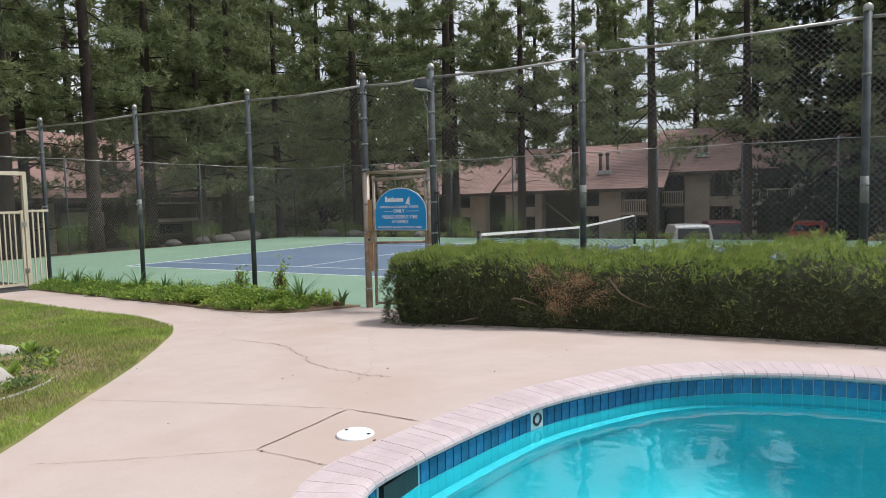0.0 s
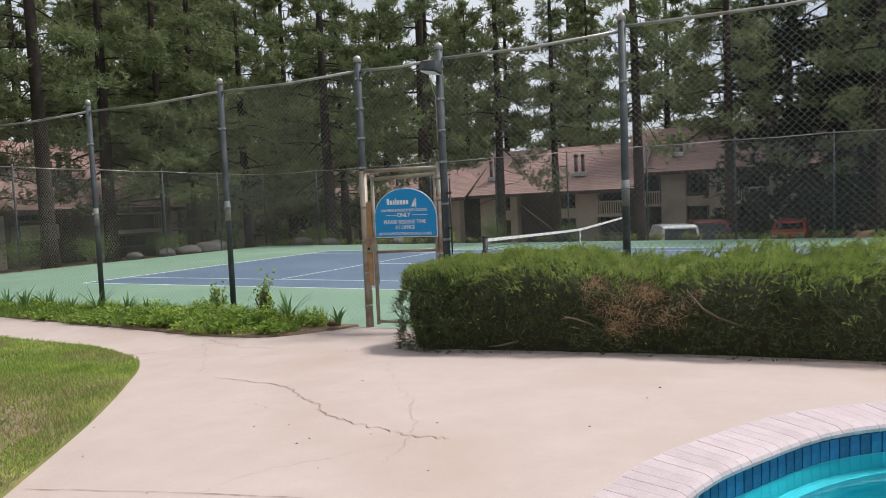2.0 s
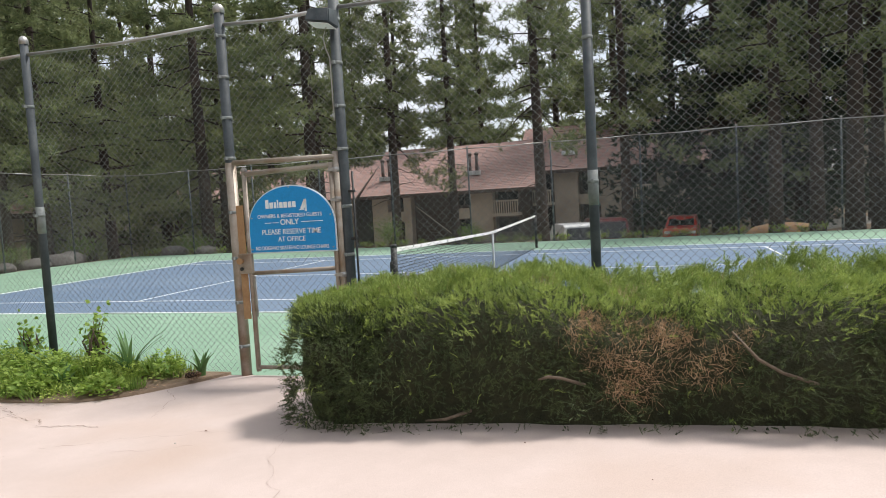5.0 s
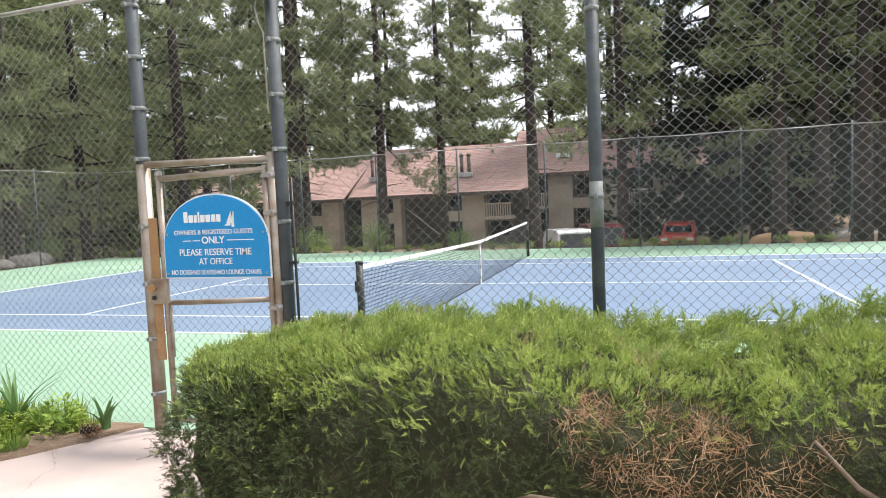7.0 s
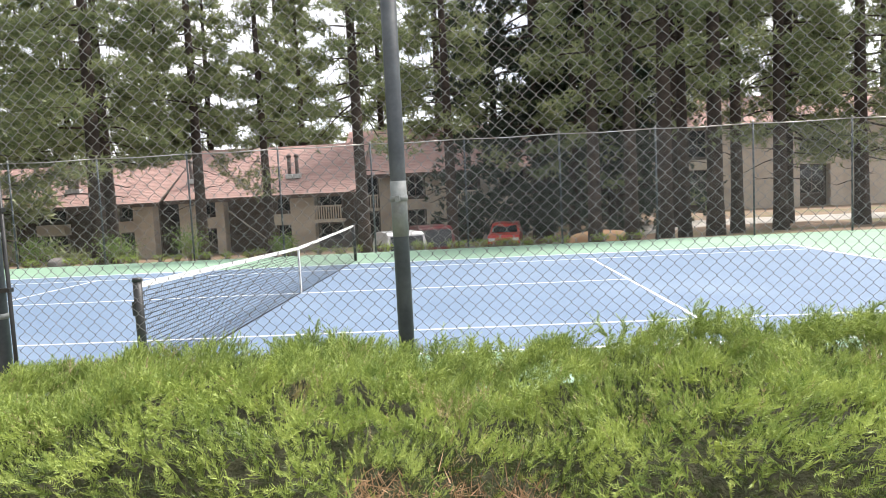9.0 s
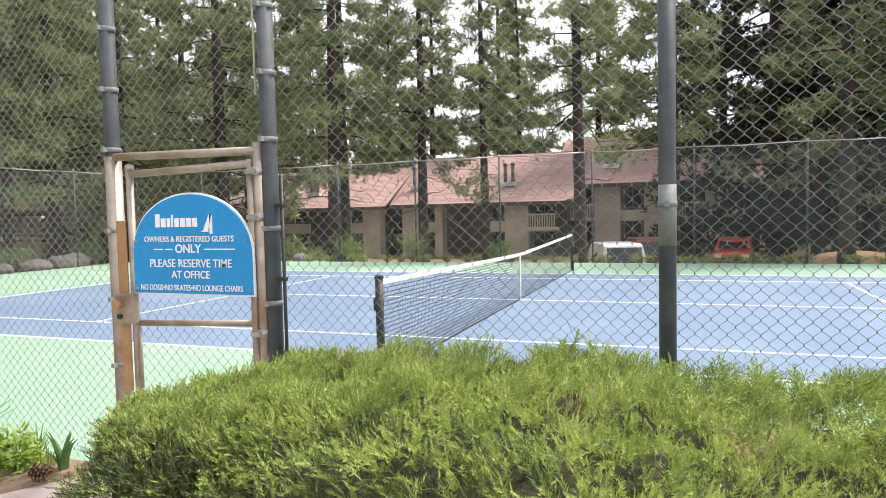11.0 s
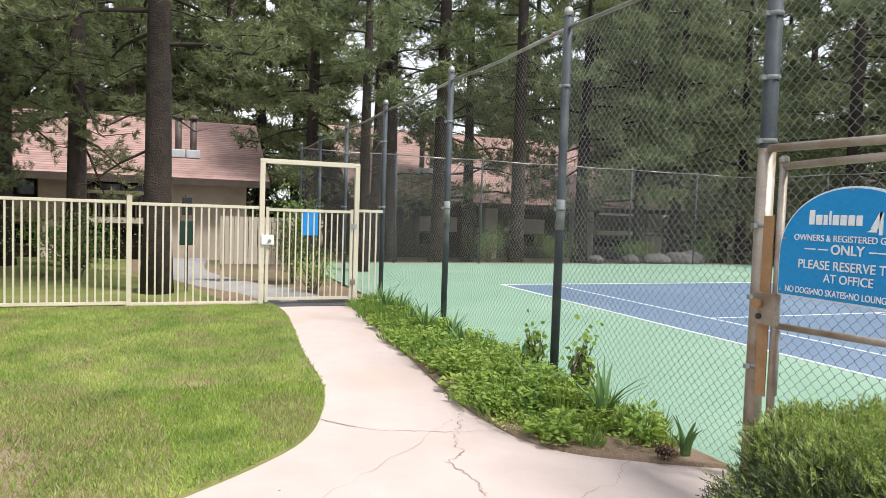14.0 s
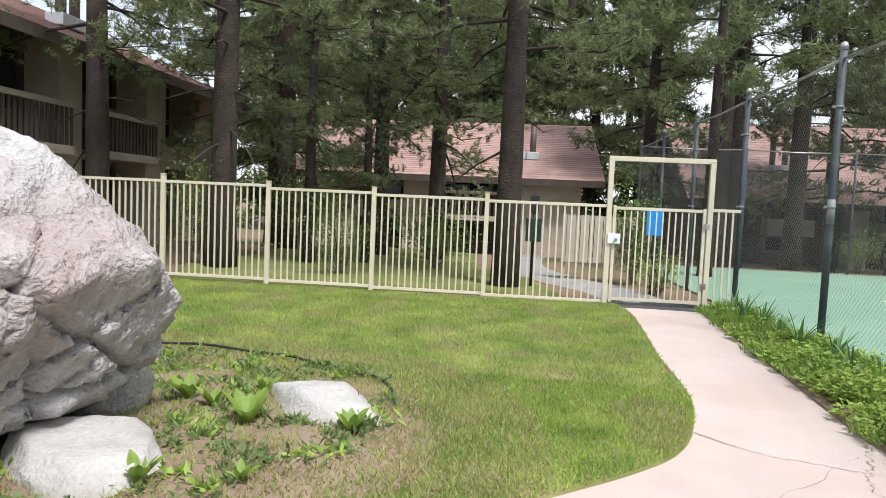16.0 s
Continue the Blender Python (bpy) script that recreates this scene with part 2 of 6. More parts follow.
def mesh_of(name, bm, material):
    me = bpy.data.meshes.new(name)
    bmesh.ops.recalc_face_normals(bm, faces=bm.faces)
    bm.to_mesh(me)
    bm.free()
    me.materials.append(material)
    return me


def part(name, bm, material, parent=None, label="", loc=None):
    """One mesh object, under a thing or under a part."""
    ob = new(name, mesh_of(name, bm, material) if isinstance(bm, bmesh.types.BMesh) else bm)
    if parent is not None:
        ob.parent = parent
    if loc is not None:
        ob.matrix_local = loc if isinstance(loc, Matrix) else Matrix.Translation(loc)
    if label:
        ob["label"] = label
    return ob


def raw_mesh(name, verts, faces, material, smooth=False):
    me = bpy.data.meshes.new(name)
    verts = np.asarray(verts, dtype=np.float32).reshape(-1, 3)
    faces = np.asarray(faces, dtype=np.int32)
    k = faces.shape[1]
    me.vertices.add(len(verts))
    me.vertices.foreach_set("co", verts.ravel())
    me.loops.add(faces.size)
    me.loops.foreach_set("vertex_index", faces.ravel())
    me.polygons.add(len(faces))
    me.polygons.foreach_set("loop_start", np.arange(0, faces.size, k, dtype=np.int32))
    me.polygons.foreach_set("loop_total", np.full(len(faces), k, dtype=np.int32))
    if smooth:
        me.polygons.foreach_set("use_smooth", np.ones(len(faces), dtype=bool))
    me.update(calc_edges=True)
    me.materials.append(material)
    return me


def thing(name, label, category, group="", kind="", loc=(0, 0, 0), rz=0):
    ob = new(name)
    ob.empty_display_size = 0.2
    ob.matrix_world = pose(*loc, 0, 0, rz)
    return tagged(ob, label, category, group, kind)


def blades(base, direction, length, width, rng, bend=0.0):
    """Triangles that rise from base along direction: arrays of n rows. Gives vertices and faces."""
    n = len(base)
    d = direction / np.linalg.norm(direction, axis=1, keepdims=True)
    side = np.cross(d, rng.normal(size=(n, 3)))
    side /= np.linalg.norm(side, axis=1, keepdims=True) + 1e-9
    w = np.broadcast_to(np.asarray(width), (n,))[:, None]
    ln = np.broadcast_to(np.asarray(length), (n,))[:, None]
    tip = base + d * ln
    if bend:
        tip[:, 2] -= bend * ln[:, 0]
    v = np.stack([base - side * w / 2, base + side * w / 2, tip], 1).reshape(-1, 3)
    return v, np.arange(3 * n, dtype=np.int32).reshape(-1, 3)


def leaves(base, direction, length, width, rng, up=0.0):
    """Diamond leaves, two triangles each as one quad. up: how far they turn their faces to the sky."""
    n = len(base)
    d = direction / np.linalg.norm(direction, axis=1, keepdims=True)
    side = np.cross(d, rng.normal(size=(n, 3)) * (1 - up) + np.array([0, 0, 1.5 * up]))
    side /= np.linalg.norm(side, axis=1, keepdims=True) + 1e-9
    w = np.broadcast_to(np.asarray(width), (n,))[:, None]
    ln = np.broadcast_to(np.asarray(length), (n,))[:, None]
    mid = base + d * ln * 0.45
    v = np.stack([base, mid + side * w / 2, base + d * ln, mid - side * w / 2], 1).reshape(-1, 3)
    return v, np.arange(4 * n, dtype=np.int32).reshape(-1, 4)


def spline(points, closed=False, steps=8):
    """A smooth line through plan points."""
    p = [np.array(q, float) for q in points]
    n = len(p)
    out = []
    for i in range(n if closed else n - 1):
        a, b = (p[(i - 1) % n], p[(i + 2) % n]) if closed else (p[max(i - 1, 0)], p[min(i + 2, n - 1)])
        s, e = p[i], p[(i + 1) % n]
        for k in range(steps):
            t = k / steps
            out.append(0.5 * (2 * s + (e - a) * t + (2 * a - 5 * s + 4 * e - b) * t * t + (3 * s - a - 3 * e + b) * t ** 3))
    if not closed:
        out.append(p[-1])
    return np.array(out)


def inside(poly, x, y):
    """Which of the plan points lie inside a closed outline."""
    x, y = np.asarray(x, float), np.asarray(y, float)
    res = np.zeros(x.shape, bool)
    px, py = poly[:, 0], poly[:, 1]
    j = len(poly) - 1
    for i in range(len(poly)):
        c = ((py[i] > y) != (py[j] > y)) & (x < (px[j] - px[i]) * (y - py[i]) / (py[j] - py[i] + 1e-12) + px[i])
        res ^= c
        j = i
    return res


def gap_to(poly, x, y):
    """The distance in plan to the nearest point of an outline."""
    x, y = np.asarray(x, float), np.asarray(y, float)
    d = np.full(x.shape, 1e9)
    for q in poly:
        d = np.minimum(d, (x - q[0]) ** 2 + (y - q[1]) ** 2)
    return np.sqrt(d)


def step(a, b, v):
    t = np.clip((np.asarray(v, float) - a) / (b - a), 0, 1)
    return t * t * (3 - 2 * t)


# ---- plan ----
FY = -2.93                # the near fence
CX, CY0, CY1 = 18.4, FY, 15.6   # the court's fenced area
POOL_TOP = 0.39
POOL = spline([(4.15, -9.40), (4.12, -9.02), (4.22, -8.36), (4.39, -7.70), (4.63, -7.24), (4.94, -6.79), (5.38, -6.44), (5.86, -6.26), (6.3, -6.20),
               (7.3, -6.15), (8.6, -6.4), (9.7, -7.2), (10.2, -8.4), (9.9, -9.7), (9.0, -10.5), (7.6, -10.85), (6.2, -10.8), (5.1, -10.45), (4.5, -9.9)], True, 7)
_t = np.roll(POOL, -1, 0) - np.roll(POOL, 1, 0)
_nrm = np.stack([_t[:, 1], -_t[:, 0]], 1) / np.linalg.norm(_t, axis=1)[:, None]
if inside(POOL, *(POOL[0] + _nrm[0] * 0.05)):
    _nrm = -_nrm
POOL_OUT = POOL + _nrm * 0.29
LAWN_EDGE = [(-8.9, -4.95), (-7.9, -4.86), (-6.4, -4.95), (-4.9, -5.08), (-3.4, -5.15), (-2.5, -5.34), (-1.85, -5.6), (-1.38, -5.95), (-0.84, -6.5), (-0.2, -7.2), (0.35, -7.85),
             (1.2, -8.95), (1.7, -9.6), (2.0, -10.1), (2.5, -11.2), (2.9, -12.6), (3.0, -14.5)]
LAWN = np.concatenate([spline(LAWN_EDGE, False, 6), [(3.0, -16.0), (-8.9, -16.0)]])
BED = np.concatenate([spline([(-8.8, -3.6), (-7.7, -3.70), (-6.4, -3.78), (-5.2, -3.9), (-4.3, -3.96), (-3.4, -4.05), (-2.4, -4.12), (-1.6, -4.05), (-1.15, -3.85), (-0.85, -3.4), (-0.62, -2.96)], False, 6),
                      [(-0.62, FY + 0.02), (-8.8, FY + 0.02)]])
DIRT = spline([(0.40, -9.3), (0.28, -8.66), (-0.17, -8.15), (-0.9, -7.75), (-1.9, -7.55), (-2.9, -7.75), (-3.3, -8.3), (-3.63, -8.9), (-3.85, -10.1), (-3.4, -11.4), (-1.5, -12.0), (0.2, -11.0)], True, 6)

WORN = DIRT + np.array([(0.42 * step(-0.3, -1.4, x) * step(-3.4, -2.2, x), 0.40) if y > -8.5 and x < 0.1 else (0.0, 0.0) for x, y in DIRT])


def deck_z(x, y):
    """The height of the paved and planted ground on this side of the court."""
    x, y = np.asarray(x, float), np.asarray(y, float)
    d = np.where(inside(POOL_OUT, x, y), 0.0, gap_to(POOL_OUT, x, y))
    z = 0.385 - 0.055 * d
    z = np.maximum(z, 0.02) * step(-9.5, -4.0, x) + 0.02 * (1 - step(-9.5, -4.0, x))
    return z * (0.25 + 0.75 * step(-2.9, -4.6, y)) + 0.0


def land_z(x, y):
    """The wider ground: it falls beyond the court to the parking place, and a little to the west."""
    x, y = np.asarray(x, float), np.asarray(y, float)
    near = deck_z(np.clip(x, -12, 14), np.clip(y, -16, 0)) - 0.05
    out = near * step(-2.3, -2.95, y) + -0.06 * (1 - step(-2.3, -2.95, y))
    out = out - 1.5 * step(16.2, 24.0, y) * (1 - step(3.0, 16.0, x))
    out = out - 0.35 * step(16.2, 24.0, y) * step(3.0, 16.0, x)
    out = out - 0.5 * step(-19, -26, x) * (1 - step(16.2, 24, y))
    return out


def sheet(name, x0, y0, x1, y1, cell, zf, material, keep=None, flat=None):
    """A grid of ground, without the cells that keep() refuses."""
    xs = np.linspace(x0, x1, max(2, int(round((x1 - x0) / cell)) + 1))
    ys = np.linspace(y0, y1, max(2, int(round((y1 - y0) / cell)) + 1))
    X, Y = np.meshgrid(xs, ys, indexing="ij")
    Z = zf(X, Y)
    V = np.stack([X, Y, Z], -1).reshape(-1, 3)
    nx, ny = X.shape
    i = np.arange(nx * ny).reshape(nx, ny)
    F = np.stack([i[:-1, :-1], i[1:, :-1], i[1:, 1:], i[:-1, 1:]], -1).reshape(-1, 4)
    if keep is not None:
        cx, cy = V[F].mean(1)[:, 0], V[F].mean(1)[:, 1]
        F = F[keep(cx, cy)]
    return raw_mesh(name, V, F, material, True)


def slab_from(name, poly, zf, drop, material):
    """A ground patch with an outline in plan, its top draped on zf, with an edge that drops below."""
    bm = bm_new()
    vs = [bm.verts.new((p[0], p[1], 0)) for p in poly]
    es = [bm.edges.new((vs[i], vs[(i + 1) % len(vs)])) for i in range(len(vs))]
    bmesh.ops.triangle_fill(bm, use_beauty=True, edges=es)
    for _ in range(5):
        big = [e for e in bm.edges if e.calc_length() > 0.45]
        if not big:
            break
        bmesh.ops.subdivide_edges(bm, edges=big, cuts=1)
        bmesh.ops.triangulate(bm, faces=[f for f in bm.faces if len(f.verts) > 4])
    for f in bm.faces:
        f.smooth = True
    co = np.array([v.co for v in bm.verts])
    z = zf(co[:, 0], co[:, 1])
    for v, zz in zip(bm.verts, z):
        v.co.z = zz
    rim = [e for e in bm.edges if e.is_boundary]
    r = bmesh.ops.extrude_edge_only(bm, edges=rim)
    for v in r["geom"]:
        if isinstance(v, bmesh.types.BMVert):
            v.co.z -= drop
    return mesh_of(name, bm, material)


# ---- ground and paving ----
def ground_sheet():
    xs = np.concatenate([np.linspace(-900, -60, 12), np.linspace(-50, 50, 101), np.linspace(60, 900, 12)])
    ys = np.concatenate([np.linspace(-900, -40, 12), np.linspace(-32, 62, 95), np.linspace(75, 900, 12)])
    X, Y = np.meshgrid(xs, ys, indexing="ij")
    V = np.stack([X, Y, land_z(X, Y)], -1).reshape(-1, 3)
    i = np.arange(X.size).reshape(X.shape)
    F = np.stack([i[:-1, :-1], i[1:, :-1], i[1:, 1:], i[:-1, 1:]], -1).reshape(-1, 4)
    c = V[F].mean(1)
    F = F[~((c[:, 0] > -8.5) & (c[:, 0] < 13.5) & (c[:, 1] > -15.5) & (c[:, 1] < -3.5))]
    return raw_mesh("ground", V, F, DUFF, True)


ground = tagged(new("ground", ground_sheet()), "brown forest floor of pine needles and dirt", "ground", kind="structure")
deck = tagged(new("pavement", sheet("pavement", -9.2, -16.2, 14.4, -2.95, 0.1, deck_z, DECK, lambda x, y: ~(inside(POOL + _nrm * 0.2, x, y)))),
              "tan concrete pool deck and path with hairline cracks", "pavement", kind="structure")
lawn = tagged(new("lawn", slab_from("lawn", LAWN, lambda x, y: deck_z(x, y) + 0.02, 0.08, LAWNBASE)), "mown green lawn with dry patches beside the path", "lawn", kind="structure")
bed = tagged(new("planting_bed", slab_from("planting_bed", BED, lambda x, y: deck_z(x, y) + 0.025, 0.06, SOIL)), "narrow soil bed along the court fence", "flower bed", kind="structure")
dirt = tagged(new("dirt_patch", slab_from("dirt_patch", WORN, lambda x, y: deck_z(x, y) + 0.027 + 0.058 * step(0, 0.8, gap_to(WORN, x, y)), 0.08, SOIL)),
              "bare dirt planting patch around boulders in the lawn", "dirt patch", kind="structure")


# ---- the tennis court ----
def flat(name, x0, y0, x1, y1, z, material, parent=None):
    bm = bm_new()
    box(bm, x0, y0, z - 0.06, x1, y1, z)
    return part(name, bm, material, parent)


court = tagged(flat("tennis_court", -CX - 0.1, CY0 + 0.03, CX + 0.1, CY1 + 0.15, -0.004, COURTG), "green tennis court surface with blue playing area", "tennis court", kind="structure")
flat("playing_area", -11.885, 0.914, 11.885, 11.887, 0.0, COURTB, court)


def court_line(x0, y0, x1, y1, w=0.05):
    h = w / 2
    flat("court_line", min(x0, x1) - h, min(y0, y1) - h, max(x0, x1) + h, max(y0, y1) + h, 0.004, LINE, court)


for yy in (0.914, 11.887):
    court_line(-11.885, yy, 11.885, yy, 0.06)
for yy in (2.286, 10.515):
    court_line(-11.83, yy, 11.83, yy)
for xx in (-11.885, 11.885):
    court_line(xx, 0.97, xx, 11.83, 0.09)
for xx in (-6.40, 6.40):
    court_line(xx, 2.34, xx, 10.46)
court_line(-6.35, 6.40, 6.35, 6.40)


def tennis_net():
    net = thing("tennis_net", "black tennis net with white headband between black posts", "tennis net", loc=(0.12, 0, 0), rz=0.5)
    top = lambda y: 0.914 + (1.05 - 0.914) * (abs(y - 6.4) / 6.4) ** 1.15
    for y in (0.0, 12.8):
        bm = bm_new()
        tube(bm, [(0, y, 0), (0, y, 1.07)], 0.045, 14)
        tube(bm, [(0, y, 1.065), (0, y, 1.10)], [0.052, 0.046], 14)
        p = part("post", bm, BLACK, net)
        bm = bm_new()
        box(bm, -0.06, y - 0.03, 0.72, -0.035, y + 0.03, 0.86, bevel=0.005)
        part("winch", bm, BLACK, p)
    ys = np.linspace(0.06, 12.74, 120)
    bm = bm_new()
    for a, b in zip(ys, ys[1:]):
        for q in ((-0.012, 0.012),):
            vs = [bm.verts.new((x, y, z)) for x in q for y, z in ((a, top(a) - 0.055), (b, top(b) - 0.055), (b, top(b)), (a, top(a)))]
            for f in ((3, 2, 1, 0), (4, 5, 6, 7), (2, 3, 7, 6), (0, 1, 5, 4)):
                bm.faces.new([vs[i] for i in f])
    part("headband", bm, NETW, net, "white canvas headband")
    bm = bm_new()
    box(bm, -0.016, 6.375, 0.0, 0.016, 6.425, top(6.4) + 0.004)
    part("centre_strap", bm, NETW, net)
    V, F = [], []

    def cord(p, q, w):
        p, q = np.array(p), np.array(q)
        d = q - p
        s = np.cross(d, (1, 0, 0))
        s = s / np.linalg.norm(s) * w / 2
        i = len(V)
        V.extend([p - s, q - s, q + s, p + s])
        F.append((i, i + 1, i + 2, i + 3))
    for y in np.arange(0.08, 12.74, 0.048):
        cord((0, y, 0.02), (0, y, top(y) - 0.05), 0.008)
    for k in range(20):
        yy = np.linspace(0.06, 12.74, 30)
        for a, b in zip(yy, yy[1:]):
            cord((0, a, 0.02 + (top(a) - 0.07) * k / 20), (0, b, 0.02 + (top(b) - 0.07) * k / 20), 0.022 if k == 0 else 0.008)
    ob = part("netting", raw_mesh("netting", V, F, NETM), None, net)
    ob["kind"] = "stuff"


tennis_net()


# ---- chain-link fences ----
def chain(name, length, z0, z1, pitch, wire, round_wire=True):
    """Woven wire: upright zigzag strands that hook into one another. Along local x, upright."""
    nz = int((z1 - z0) / (pitch / 2))
    rise = (z1 - z0) / nz
    if round_wire:
        # each strand runs straight and turns in a short upright knuckle
        k = np.arange(2 * nz + 1)
        half = (k + 1) // 2
        z = z0 + rise * (half + np.where(k % 2 == 0, 0.11, -0.11))
        zig = np.where(half % 2 == 0, 0.0, pitch / 2)
        hook = np.where(half % 2 == 0, 0.5, -0.5)
        ring = [(0, wire), (-wire * 0.87, -wire * 0.5), (wire * 0.87, -wire * 0.5)]
    else:
        k = np.arange(nz + 1)
        z = z0 + k * rise
        zig = np.where(k % 2 == 0, 0.0, pitch / 2)
        hook = 0.5 - (k % 2)
        ring = [(-wire, 0), (wire, 0)]
    m, rows = len(ring), len(k)
    V, F = [], []
    for j, x in enumerate(np.arange(0, length - pitch / 2 + 1e-6, pitch / 2)):
        px = x + (zig if j % 2 == 0 else pitch / 2 - zig) * 1.06 - 0.03 * pitch
        py = hook * wire * 1.2
        V.append(np.stack([np.stack([px + rx, py + ry, z], -1) for rx, ry in ring], 1).reshape(-1, 3))
        idx = j * rows * m + np.arange(rows * m).reshape(rows, m)
        for a in range(m if m > 2 else 1):
            b = (a + 1) % m
            F.append(np.stack([idx[:-1, a], idx[:-1, b], idx[1:, b], idx[1:, a]], -1))
    return raw_mesh(name, np.concatenate(V), np.concatenate(F), WIRE)


def post(parent, x, y, z0, z1, r=0.045, material=None, cap=True, clamps=()):
    bm = bm_new()
    tube(bm, [(x, y, z0), (x, y, z1)], r, 14)
    ob = part("post", bm, material or POSTP, parent)
    if cap:
        bm = bm_new()
        tube(bm, [(x, y, z1 - 0.02), (x, y, z1 + 0.03), (x, y, z1 + 0.06), (x, y, z1 + 0.075)], [r * 1.15, r * 1.15, r * 0.8, r * 0.2], 14)
        part("cap", bm, GALV, ob)
    for c in clamps:
        bm = bm_new()
        tube(bm, [(x, y, c), (x, y, c + 0.03)], r * 1.14, 14)
        box(bm, x - 0.012, y - r - 0.04, c, x + 0.012, y - r + 0.01, c + 0.03)
        part("clamp", bm, BANDP, ob)
    return ob


def rail(parent, a, b, r=0.021, material=None):
    bm = bm_new()
    n = max(2, int((Vector(b) - Vector(a)).length / 1.2))
    pts = []
    for i in range(n + 1):
        p = Vector(a).lerp(Vector(b), i / n)
        p.z -= 0.03 * math.sin(math.pi * i / n)
        pts.append(p)
    tube(bm, pts, r, 10)
    return part("top_rail", bm, material or GALV, parent)


NEAR_POSTS = [-18.4, -15.35, -12.27, -9.19, -5.97, -2.92, -0.42, 0.82, 3.13, 6.33, 9.4, 12.4, 15.4, 18.4]
near = thing("chain_link_fence", "tall grey chain-link court fence with dark painted posts", "fence", "court fences")
for xx in NEAR_POSTS:
    post(near, xx, FY, -0.05, 3.66, 0.049 if xx in (-0.42, 0.82) else 0.043, clamps=(1.75, 2.95) if xx not in (-0.42, 0.82) else (0.3, 0.75, 1.2, 1.66, 2.2, 2.6, 3.0, 3.4))
for xx in (-5.97, -2.92, 3.13, 6.33):
    bm = bm_new()
    tube(bm, [(xx, FY, 1.56), (xx, FY, 1.86)], 0.0445, 14)
    part("worn_band", bm, BANDP, near, "pale worn metal band on a post")
for a, b in zip(NEAR_POSTS, NEAR_POSTS[1:]):
    rail(near, (a, FY, 3.53 if a < 3 else 3.58), (b, FY, 3.53 if b < 3.2 and a < 3 else 3.58), 0.018)
for x0, x1, z0, z1, rw in ((-18.4, -9.19, 0.02, 3.53, False), (-9.19, -2.92, 0.02, 3.53, False), (-2.92, -0.42, 0.02, 3.53, True), (-0.42, 0.82, 2.17, 3.53, True), (0.82, 6.33, 0.02, 3.53, True), (6.33, 18.4, 0.02, 3.53, False)):
    o = part("wire_mesh", chain("wire_mesh", x1 - x0, z0, z1, 0.075, 0.0026, rw), None, near, loc=(x0, FY + 0.05, 0))
    o["kind"] = "stuff"
far_mesh = chain("wire_mesh", 36.8, 0.02, 3.5, 0.10, 0.0022, False)
far = thing("chain_link_fence", "tall chain-link fence beyond the tennis court", "fence", "court fences")
for k in range(13):
    post(far, -18.4 + k * 36.8 / 12 + (0.2 if 0 < k < 12 else 0), CY1, -0.06, 3.58, 0.03, POSTP)
for k in range(12):
    rail(far, (-18.4 + k * 36.8 / 12, CY1, 3.56), (-18.4 + (k + 1) * 36.8 / 12, CY1, 3.56), 0.018)
part("wire_mesh", far_mesh, None, far, loc=(-18.4, CY1 - 0.04, 0))["kind"] = "stuff"
end_mesh = chain("wire_mesh", CY1 - CY0, 0.02, 3.5, 0.10, 0.0022, False)
for sx in (-1, 1):
    end = thing("chain_link_fence", "tall chain-link fence at the end of the court", "fence", "court fences")
    for k in range(1, 6):
        post(end, sx * CX, CY0 + k * (CY1 - CY0) / 6, -0.06, 3.58, 0.03, POSTP)
    for k in range(6):
        rail(end, (sx * CX, CY0 + k * (CY1 - CY0) / 6, 3.56), (sx * CX, CY0 + (k + 1) * (CY1 - CY0) / 6, 3.56), 0.018)
    part("wire_mesh", end_mesh, None, end, loc=pose(sx * CX + 0.04, CY0, 0, 0, 0, 90))["kind"] = "stuff"


# ---- the juniper hedge ----
STRAWJ = leafy("juniper_straw", (0.26, 0.22, 0.10), (0.52, 0.44, 0.24), through=0.25, patch=7.0)


def hedge_shape(u, v):
    """u along the hedge from its rounded end, v around its section from the foot in front over the top to the back. Gives place and outward way."""
    L = 9.6
    x = 1.00 + u
    endr = np.clip(1 - np.clip((0.7 - u) / 0.7, 0, 1) ** 2.4, 0, 1) ** (1 / 2.4)
    half = 0.92 * (0.22 + 0.78 * endr)
    mid = -3.94 - 0.08 * (1 - step(0.0, 0.7, u))
    h = 0.96 + 0.04 * step(3.5, 6.0, u) + 0.05 * np.sin(u * 1.7) + 0.04 * np.sin(u * 3.9 + 1)
    h = h * (0.87 + 0.13 * step(0.0, 1.3, u))
    a = math.pi * (1 - v)
    ca, sa = np.cos(a), np.sin(a)
    y = mid + half * np.sign(ca) * np.abs(ca) ** 0.45 + np.where(ca < 0, -0.02, 0.0)
    z = 0.08 + h * np.abs(sa) ** 0.42
    n = np.stack([-(1 - endr) * 1.2, np.sign(ca) * np.abs(ca) ** 0.8, np.abs(sa) ** 0.9 * 0.9 + 0.05 + 0 * u], -1)
    return np.stack([x, y, z], -1), n / np.linalg.norm(n, axis=1, keepdims=True)


def lump(p, s, seed=0.0):
    return np.array([noise.noise(Vector((q[0] * s + seed, q[1] * s, q[2] * s))) for q in p])


def around(s):
    """From a share of the hedge's girth, foot to foot, to the v of hedge_shape."""
    v = np.linspace(0.0, 1.0, 4001)
    p, _ = hedge_shape(np.full(4001, 3.0), v)
    run = np.concatenate([[0], np.cumsum(np.linalg.norm(np.diff(p, axis=0), axis=1))])
    return np.interp(s, run / run[-1], v)


